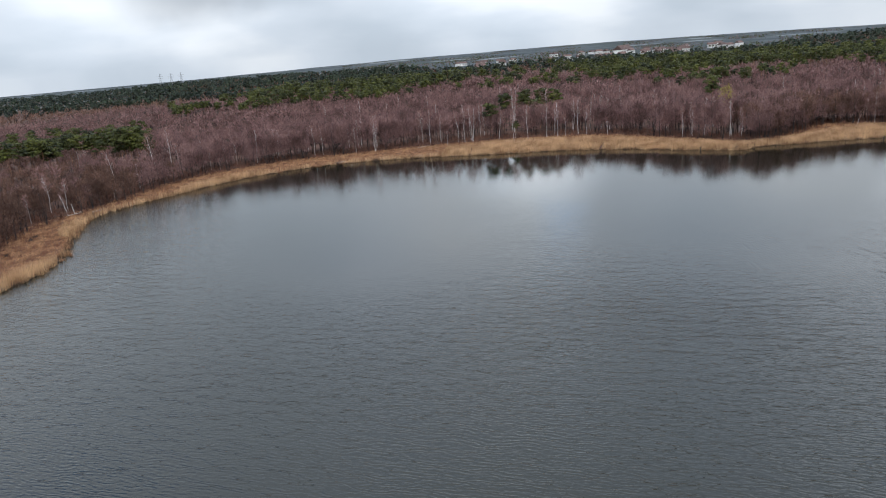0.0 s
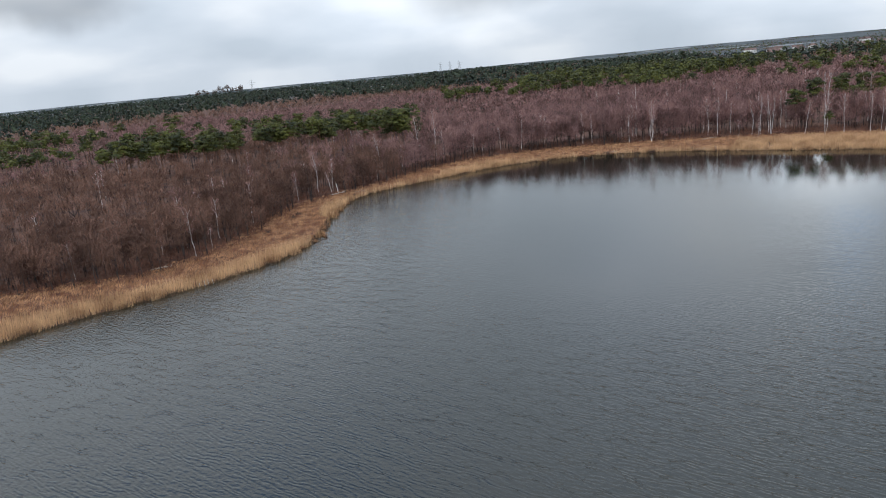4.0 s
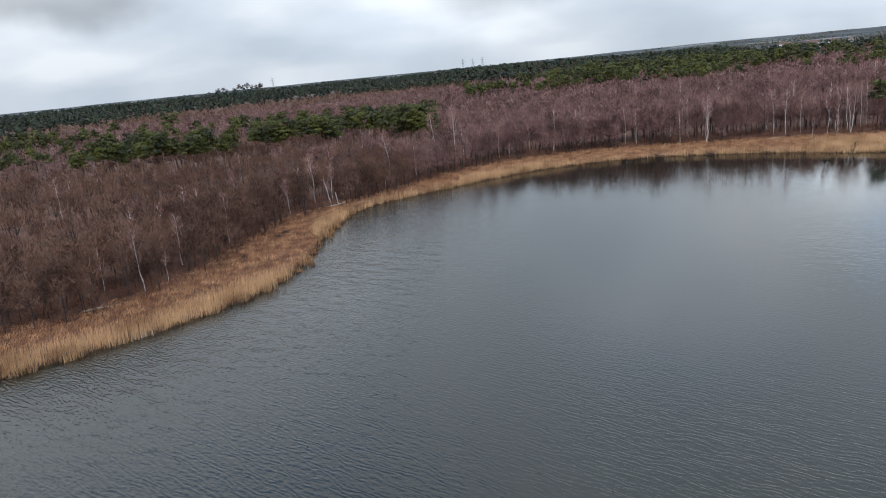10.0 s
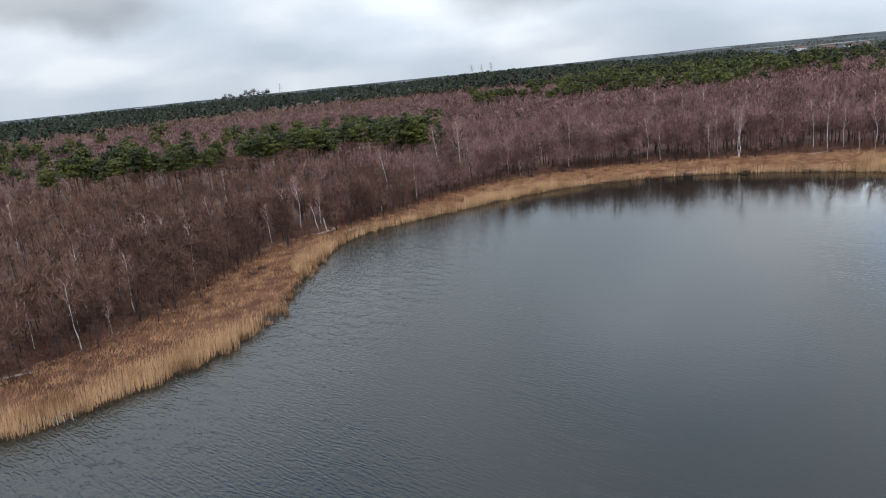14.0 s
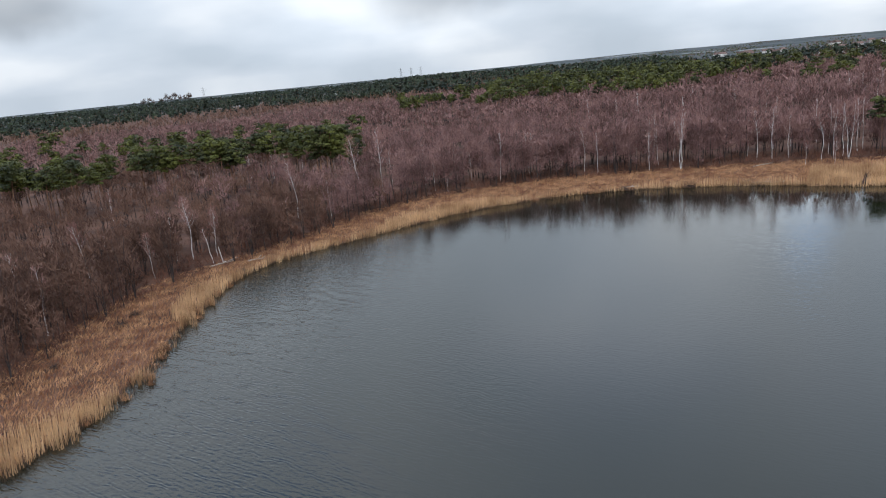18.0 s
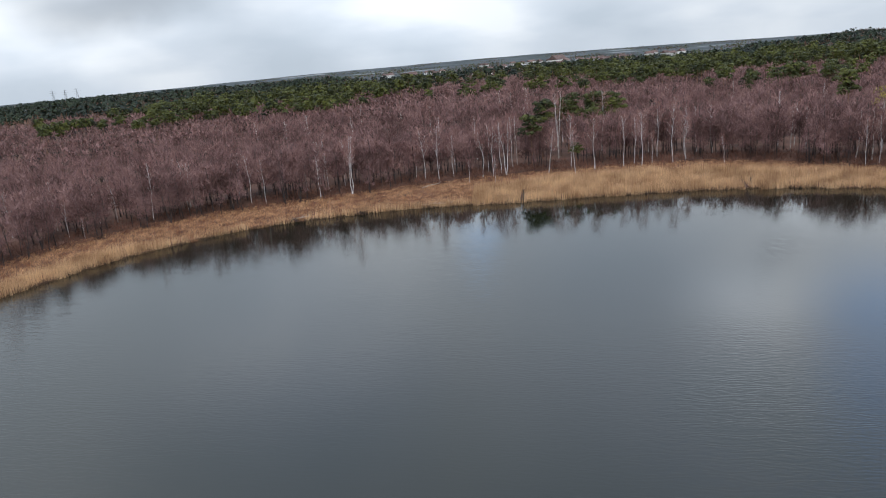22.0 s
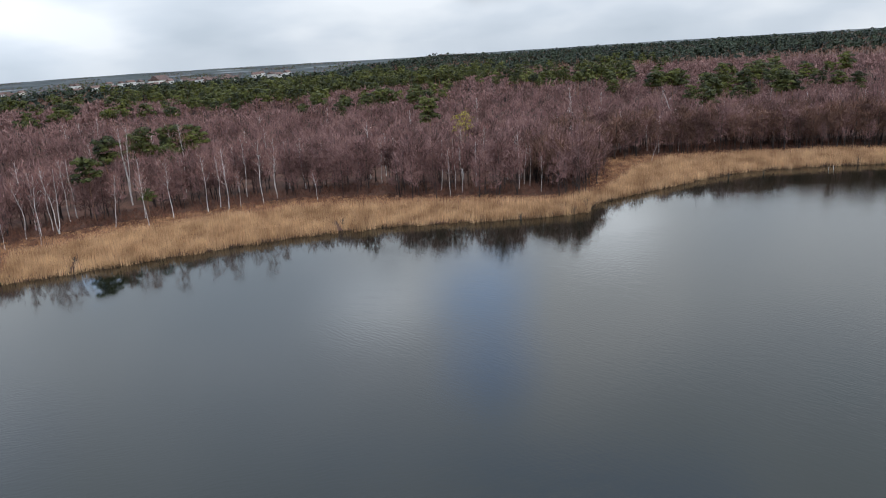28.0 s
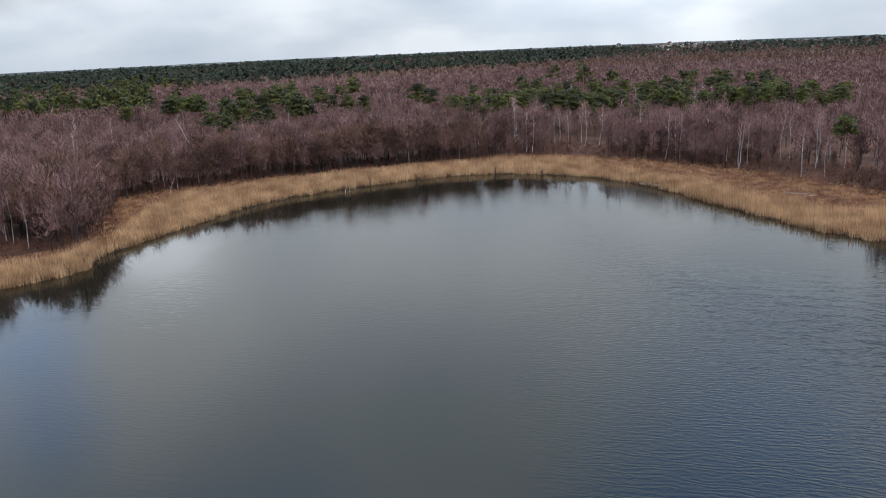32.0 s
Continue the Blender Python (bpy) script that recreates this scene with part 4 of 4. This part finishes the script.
def tree_model(name, arrays, mats, label, category, group, names=("trunk", "crown")):
    root = tagged(new(name), label, category, group)
    for nm, (v, t), mat in zip(names, arrays, mats):
        mesh_object(nm, v, t, mat, root)
    return root


def plant(models, spots, base=0.0):
    """Copies of the models at x, y, size; the first use of a model moves the model itself."""
    used = set()
    for x, y, size, k in spots:
        m = Matrix.Translation((x, y, ground_z(x, y) + base)) @ Matrix.Rotation(random.uniform(0, 6.28), 4, 'Z')
        ob = models[k]
        if k in used:
            ob = copy_thing(models[k], m)
        else:
            ob.matrix_basis = m
            used.add(k)
        ob.scale = (size, size, size)
    for k, ob in enumerate(models):
        if k not in used:
            for o in (*ob.children_recursive, ob):
                bpy.data.objects.remove(o)


random.seed(11)
np.random.seed(11)

LABEL_BIRCH = "leafless white-barked birch with a reddish twig crown"
birch_models = [tree_model("birch_tree", bare_tree(14, random.uniform(0.38, 0.5), 19, 4, 7, 0.17, radius=0.078, rise=1.2, width=0.045, sides=6, reach=0.09, lean=(random.uniform(-0.05, 0.05), 0)),
                           BIRCH, LABEL_BIRCH, "tree", "birches along the shore") for _ in range(8)]
spots = [(x, y, h / 14, random.randrange(8)) for row in (BIRCH_WEST, BIRCH_NORTH, BIRCH_EAST, BIRCH_SOUTH) for x, y, h in row]
plant(birch_models, spots)
fork_models = [tree_model("birch_tree", bare_tree(16, 0.4, 24, 4, 6, 0.16, radius=0.095, rise=1.3, width=0.05, sides=6, fork=k, reach=0.09),
                          BIRCH, "leafless birch forking into several white stems", "tree", "birches along the shore") for k in (2, 2, 3)]
plant(fork_models, [(x, y, h / 16, i % 2) for i, (x, y, h) in enumerate(BIRCH_FORKED)] + [(164, 259, 1.32, 2)])
leaner = tree_model("birch_tree", bare_tree(11, 0.5, 9, 3, 5, 0.14, radius=0.13, rise=1.0, width=0.05, sides=6, lean=(-0.3, 0.05)), BIRCH, "birch stem leaning out of the wood's edge", "tree", "birches along the shore")
plant([leaner], [(-29, 213, 0.7, 0), (297, 152, 1.6, 0), (255, 148, 0.5, 0)])

# alders in the first rows at the edge
alder_models = [tree_model("alder_tree", shore_alder(random.uniform(9.5, 12.5), 7, 50, 0.11, 5, (0, 2, 0, 3, 0, 2, 0, 0)[k], 14),
                           ALDER, "leafless dark-stemmed alder with dense purple-brown twigs", "tree", "alders at the wood's edge") for k in range(8)]
spots, last = [], None
for off, gap in ((0.8, 4.4), (4.0, 6.0)):
    line = WOOD_EDGE[seen_sector(WOOD_EDGE)]
    walked = 0.0
    for a, b_ in zip(line[:-1], line[1:]):
        step = np.linalg.norm(b_ - a)
        walked += step
        if step < 8 and walked > gap * random.uniform(0.75, 1.3):
            walked = 0.0
            nrm = np.array([b_[1] - a[1], a[0] - b_[0]]) / (step + 1e-9)
            if outward(WOOD_EDGE, [a + nrm * 3])[0] < 0:
                nrm = -nrm
            x, y = a + nrm * (off + random.uniform(-0.6, 1.6) + glade(a[None])[0])
            if clear_of_birches(np.array([(x, y)]))[0]:
                spots.append((x, y, random.uniform(0.6, 1.05), random.randrange(8)))
plant(alder_models, [p for p in spots if p[0] >= -5])
brown_models = [tree_model("alder_tree", shore_alder(random.uniform(9.5, 12), 7, 50, 0.11, 5, (0, 2, 0, 3)[k], 14),
                           BROWN, "leafless alder with a grey-brown twig crown", "tree", "alders at the wood's edge") for k in range(4)]
plant(brown_models, [(x, y, size, k % 4) for x, y, size, k in spots if x < -5])

# pines that stand out of the wood
pine_models = [tree_model("pine_tree", pine_tree(17, 17, 56, 0.5, crown=0.36, spread=0.17), PINE, "tall pine with a flat dark green crown", "tree", "pines in the wood") for _ in range(7)]
spots = [(-10, 296, 1.18, 0), (-3, 302, 1.12, 1), (-14, 305, 1.05, 2), (2, 310, 1.0, 3), (147, 250, 0.95, 4), (160, 262, 1.1, 5), (172, 264, 1.12, 6), (180, 262, 1.15, 0), (186, 258, 1.1, 1),
         (241, -21, 0.85, 2), (354, 130, 1.15, 3), (369, 82, 1.15, 4), (246, 217, 1.2, 5), (312, 145, 0.95, 0), (152, 236, 0.5, 1)]
for x, y in PINE_SPOTS[:230]:
    spots.append((x, y, random.uniform(0.85, 1.15) * (0.82 if x > 285 and y < 75 else 1.0), random.randrange(7)))
plant(pine_models, spots)

# one willow in yellow catkins
yw, yt = bare_tree(11, 0.3, 14, 3, 4, 0.25, width=0.06)
sh = Shape()
tips = yt[0][2::3]
tips = tips[np.random.random(len(tips)) < 0.8]
sh.flakes(np.repeat(tips, 5, 0) + np.random.normal(0, 0.25, (len(tips) * 5, 3)), np.random.uniform(0.12, 0.22, len(tips) * 5), np.random.normal(0, 0.6, (len(tips) * 5, 3)) + np.array([0, 0, 0.8]))
willow = tree_model("willow_tree", ((yw[0], yw[1]), yt, sh.arrays()), (M_ALDER_BARK, M_SHRUB, M_YELLOW), "willow crown yellow with catkins in the bare wood", "tree", "", ("trunk", "crown", "catkins"))
willow.matrix_basis = Matrix.Translation((238, 201, ground_z(238, 201))) @ Matrix.Scale(1.3, 4)


# ---------------------------------------------------------------- dead wood, stumps, stakes
def fallen_log(x, y, length, turn, r=0.16, z=0.25, label="bleached fallen trunk lying on the sedge", mat=M_LOG, boughs=2):
    root = tagged(new("fallen_log"), label, "log", "driftwood round the shore")
    g = Shape()
    k = np.linspace(0, 1, 7)
    g.tube(np.column_stack([k * length - length / 2, np.sin(k * 5) * length * 0.03, 0.05 * np.sin(k * 3)]), r * (1 - 0.6 * k) + 0.02, 7)
    mesh_object("trunk", *g.arrays(), mat, root)
    for i in range(boughs):
        g = Shape()
        a = length * (0.1 + 0.22 * i)
        g.tube([(a, 0, 0), (a + 0.5, 0.5 - i, 0.35), (a + 1.0, 0.8 - 1.6 * i, 0.55)], [r * 0.4, r * 0.25, 0.02], 4)
        mesh_object("branch", *g.arrays(), mat, root)
    root.matrix_basis = pose(x, y, max(ground_z(x, y), 0.0) + z, 0, -2, turn)


for row in ((115, 254, 6.5, 12), (74, 247, 4.5, -8), (104, 234, 5.0, -35), (107, 232, 3.0, -20), (245, 25, 6.0, 75), (243, 23, 4.0, 100), (249, 20, 4.0, 60), (231, 14, 3.0, 85), (224, -1, 5.0, 80), (221, -3, 3.5, 110), (-27, 211, 5.0, 30), (-20, 212, 3.5, 15), (-60, 131, 4.5, 20)):
    fallen_log(*row)


def broken_birch(x, y, h):
    """A birch stem snapped off high up, its top fallen beside it."""
    root = tagged(new("broken_birch"), "snapped white birch stem with its broken top fallen beside it", "dead tree")
    g = Shape()
    g.tube([(0.5, 0.2, -0.3), (0.2, 0.1, h * 0.4), (0.05, 0, h * 0.75), (-0.1, 0.03, h)], [0.12, 0.10, 0.09, 0.06], 7)
    mesh_object("trunk", *g.arrays(), M_BIRCH_BARK, root)
    g = Shape()
    g.tube([(0.5, 0.2, 0.12), (1.4, 0.9, 0.2), (2.3, 1.9, 0.3), (3.0, 2.9, 0.2)], [0.09, 0.08, 0.05, 0.02], 7)
    mesh_object("broken_top", *g.arrays(), M_BIRCH_BARK, root)
    root.matrix_basis = Matrix.Translation((x, y, ground_z(x, y)))


broken_birch(-27.3, 212.3, 3.6)


def brush_pile(x, y, w):
    """A heap of dead boughs: a few bent sticks over a tangle of twigs."""
    root = tagged(new("brush_pile"), "dark heap of dead boughs lying at the wood's edge", "brushwood", "brush heaps at the wood's edge")
    for i in range(6):
        a, ln = random.uniform(0, 6.28), w * random.uniform(0.5, 0.9)
        c, s_ = math.cos(a), math.sin(a)
        g = Shape()
        g.tube([(-c * ln, -s_ * ln, 0.1), (random.uniform(-0.2, 0.2), random.uniform(-0.2, 0.2), 0.45), (c * ln, s_ * ln, random.uniform(0.3, 1.1))], [0.09, 0.07, 0.02], 4)
        mesh_object("bough", *g.arrays(), M_BRUSH, root)
    g = Shape()
    g.head(np.array([0.0, 0.0, 0.1]), w * 0.6, 70, 0.09, 0.7, 0.0, 0.7, 0.1)
    mesh_object("twigs", *g.arrays(), M_BRUSH, root)
    root.matrix_basis = Matrix.Translation((x, y, max(ground_z(x, y), 0.0)))


for x, y, w in ((-36.8, 176, 2.0), (-36, 180.5, 1.6), (-45, 193, 2.2), (-41, 159, 1.5), (-42, 204, 2.4), (-47, 207, 1.8), (-52, 198, 1.6), (-35, 208, 1.8), (-27, 219, 1.6), (-14, 232, 1.8), (-6, 242, 1.5), (30, 263, 2.0),
                (41, 267, 1.8), (63, 271, 1.6), (72, 245.5, 1.6), (87, 239, 2.2), (101, 236, 2.0), (196, 150, 2.2), (203, 149, 2.0), (207, 152, 1.5), (286, 100, 1.5), (292, 70, 1.6), (245, 24, 1.8)):
    brush_pile(x, y, w)


def tussock(x, y, w):
    """A clump of old sedge, its dead leaves falling over on all sides."""
    root = tagged(new("sedge_tussock"), "rusty brown clump of old sedge standing in shallow water", "sedge", "sedge clumps at the water's edge")
    g = Shape()
    g.head(np.array([0.0, 0.0, -0.1]), w * 0.6, 160, 0.07, 1.2, 0.0, 0.4, 0.1)
    mesh_object("leaves", *g.arrays(), M_SEDGE, root)
    g = Shape()
    g.head(np.array([0.0, 0.0, -0.2]), w * 0.45, 60, 0.10, 1.0, 0.0, 0.4, 0.1)
    mesh_object("root_stock", *g.arrays(), M_WET_SHADE_REED, root)
    root.matrix_basis = Matrix.Translation((x, y, max(ground_z(x, y), -0.1)))


for x, y, w in ((-25.6, 179, 2.6), (-24.6, 176.5, 1.7), (-27, 162.5, 2.4), (-26.2, 159.5, 1.6), (-26, 152.3, 1.9), (-25.3, 150, 1.2), (-24.4, 184, 1.8), (-23.8, 189, 2.2), (-22.5, 194, 1.5), (-27.4, 146, 1.6), (-30, 140, 1.3)):
    tussock(x, y, w)


def dead_stump(x, y, h, label="dark dead stump standing in a gap of the reeds"):
    root = tagged(new("dead_stump"), label, "stump", "dark stumps at the water's edge")
    g = Shape()
    g.tube([(0, 0, -0.6), (0.04, 0, h * 0.5), (0.12, 0.05, h)], [0.22, 0.15, 0.07], 7)
    mesh_object("trunk", *g.arrays(), M_STUMP, root)
    for i in range(5):
        g = Shape()
        a, z = i * 2.3 + x, h * (0.45 + 0.11 * i)
        c, s = math.cos(a), math.sin(a)
        g.tube([(0.06, 0, z), (0.45 * c, 0.45 * s, z + 0.35), (0.7 * c, 0.7 * s, z + 0.9)], [0.06, 0.04, 0.012], 4)
        mesh_object("branch", *g.arrays(), M_STUMP, root)
    root.matrix_basis = Matrix.Translation((x, y, max(-0.3, ground_z(x, y))))


for x, y, h in ((122.5, 220.5, 2.4), (165, 188.5, 2.3), (246, 116.5, 1.5), (263.5, 96.5, 1.9), (271.5, 61.5, 2.2), (268, 84, 2.0), (238, 123.5, 1.6), (201, 146.5, 1.2), (197, 145.5, 1.5), (192, 146, 1.4), (267, 49, 1.6), (184, 155, 1.3), (-21, 202, 1.5)):
    dead_stump(x, y, h)


def stake(x, y, h, lean):
    g = Shape()
    g.tube([(0, 0, -0.5), (0, 0, h * 0.6), (0, 0, h)], [0.055, 0.05, 0.03], 6)
    ob = tagged(mesh_object("stake", *g.arrays(), M_PALE), "short pale stake standing in shallow water at the reeds", "stake", "pale stakes at the reed edge")
    ob.matrix_basis = pose(x, y, 0.0, lean, lean * 0.6, 0)


for x, y, h, lean in ((-47.6, 115.3, 0.9, 6), (-46.6, 115.6, 1.1, -4), (-46.1, 116.2, 1.2, 3), (-45.2, 116.6, 1.0, -7), (254.6, 102.5, 1.0, 4), (255.2, 101.4, 1.1, -5)):
    stake(x, y, h, lean)


# ---------------------------------------------------------------- far off: pylons, a knoll of bare trees, a small town
def pylon(x, y, h):
    root = tagged(new("power_pylon"), "far grey lattice power pylon above the forest", "pylon", "pylons on the horizon")
    w = h * 0.11
    for sx, sy in ((1, 1), (1, -1), (-1, 1), (-1, -1)):
        g = Shape()
        g.tube([(sx * w, sy * w, 0), (sx * w * 0.35, sy * w * 0.35, h * 0.6), (0, 0, h)], [0.35, 0.3, 0.2], 4)
        mesh_object("leg", *g.arrays(), M_STEEL, root)
    for z, a in ((0.62, 0.22), (0.76, 0.28), (0.9, 0.18)):
        g = Shape()
        g.tube([(-a * h, 0, z * h), (0, 0, z * h + 0.6), (a * h, 0, z * h)], [0.15, 0.4, 0.15], 4)
        mesh_object("crossarm", *g.arrays(), M_STEEL, root)
    for i in range(6):
        g = Shape()
        f, f2 = i / 6 * 0.6, (i + 1) / 6 * 0.6
        a, b_ = w * (1 - f * 1.08), w * (1 - f2 * 1.08)
        for s in (1, -1):
            g.tube([(-a, s * a, f * h), (b_, s * b_, f2 * h)], [0.15, 0.15], 3)
            g.tube([(s * a, -a, f * h), (s * b_, b_, f2 * h)], [0.15, 0.15], 3)
        mesh_object("brace", *g.arrays(), M_STEEL, root)
    root.matrix_basis = Matrix.Translation((x, y, ground_z(x, y))) @ Matrix.Rotation(0.3, 4, 'Z')


for row in ((150, 2900, 46), (186, 2880, 44), (222, 2890, 46), (-530, 2700, 44)):
    pylon(*row)

knoll_models = [tree_model("tall_tree", dome_tree(33, 6, 60, 0.7, 0.26, 5), (M_ALDER_BARK, M_BRUSH), "tall bare tree on the far skyline", "tree", "trees on the knoll") for _ in range(3)]
plant(knoll_models, [(-560 + 10.5 * i + random.uniform(-3, 3), 2070 + random.uniform(-12, 12), random.uniform(0.85, 1.15) * (0.8 if i < 6 else 1.05), i % 3) for i in range(13)])


def house(x, y, w, d, h, turn, label="small far house with pale walls and a tiled roof"):
    root = tagged(new("house"), label, "house", "houses of the far town")
    bm = bmesh.new()
    bmesh.ops.create_cube(bm, size=1.0, matrix=Matrix.Translation((0, 0, h / 2 - 0.5)) @ Matrix.Diagonal((w, d, h + 1, 1)))
    part("wall", bm, M_PLASTER, root)
    bm = bmesh.new()
    o, r = 0.5, d * 0.42
    v = [bm.verts.new(p) for p in ((-w / 2 - o, -d / 2 - o, h), (w / 2 + o, -d / 2 - o, h), (w / 2 + o, d / 2 + o, h), (-w / 2 - o, d / 2 + o, h), (-w / 2 - o, 0, h + r), (w / 2 + o, 0, h + r))]
    for f in ((0, 1, 5, 4), (2, 3, 4, 5), (0, 4, 3), (1, 2, 5), (0, 3, 2, 1)):
        bm.faces.new([v[i] for i in f])
    part("roof", bm, M_TILES, root)
    bm = bmesh.new()
    bmesh.ops.create_cube(bm, size=1.0, matrix=Matrix.Translation((w * 0.2, d * 0.1, h + r * 0.9)) @ Matrix.Diagonal((0.8, 0.8, 2.2, 1)))
    part("chimney", bm, M_TILES, root)
    for i in range(max(2, int(w / 4))):
        bm = bmesh.new()
        bmesh.ops.create_cube(bm, size=1.0, matrix=Matrix.Translation((-w / 2 + (i + 0.5) * w / max(2, int(w / 4)), -d / 2 - 0.03, h * 0.55)) @ Matrix.Diagonal((1.4, 0.12, 1.5, 1)))
        part("window", bm, M_WINDOW, root)
    root.matrix_basis = Matrix.Translation((x, y, ground_z(x, y))) @ Matrix.Rotation(turn, 4, 'Z')


for i in range(46):
    az, dist = radians(random.uniform(24, 45)), random.uniform(1350, 2100)
    house(dist * math.sin(az), dist * math.cos(az) - 40, random.uniform(10, 22), random.uniform(9, 12), random.uniform(5, 9), random.uniform(-0.6, 0.6))
house(1130, 1480, 60, 25, 9, 0.5, "long pale warehouse with a dark roof beyond the forest")
for i in range(14):
    az, dist = radians(random.uniform(99, 122)), random.uniform(1900, 2300)
    house(dist * math.sin(az), dist * math.cos(az), random.uniform(12, 30), random.uniform(9, 12), random.uniform(8, 16), random.uniform(-0.6, 0.6))
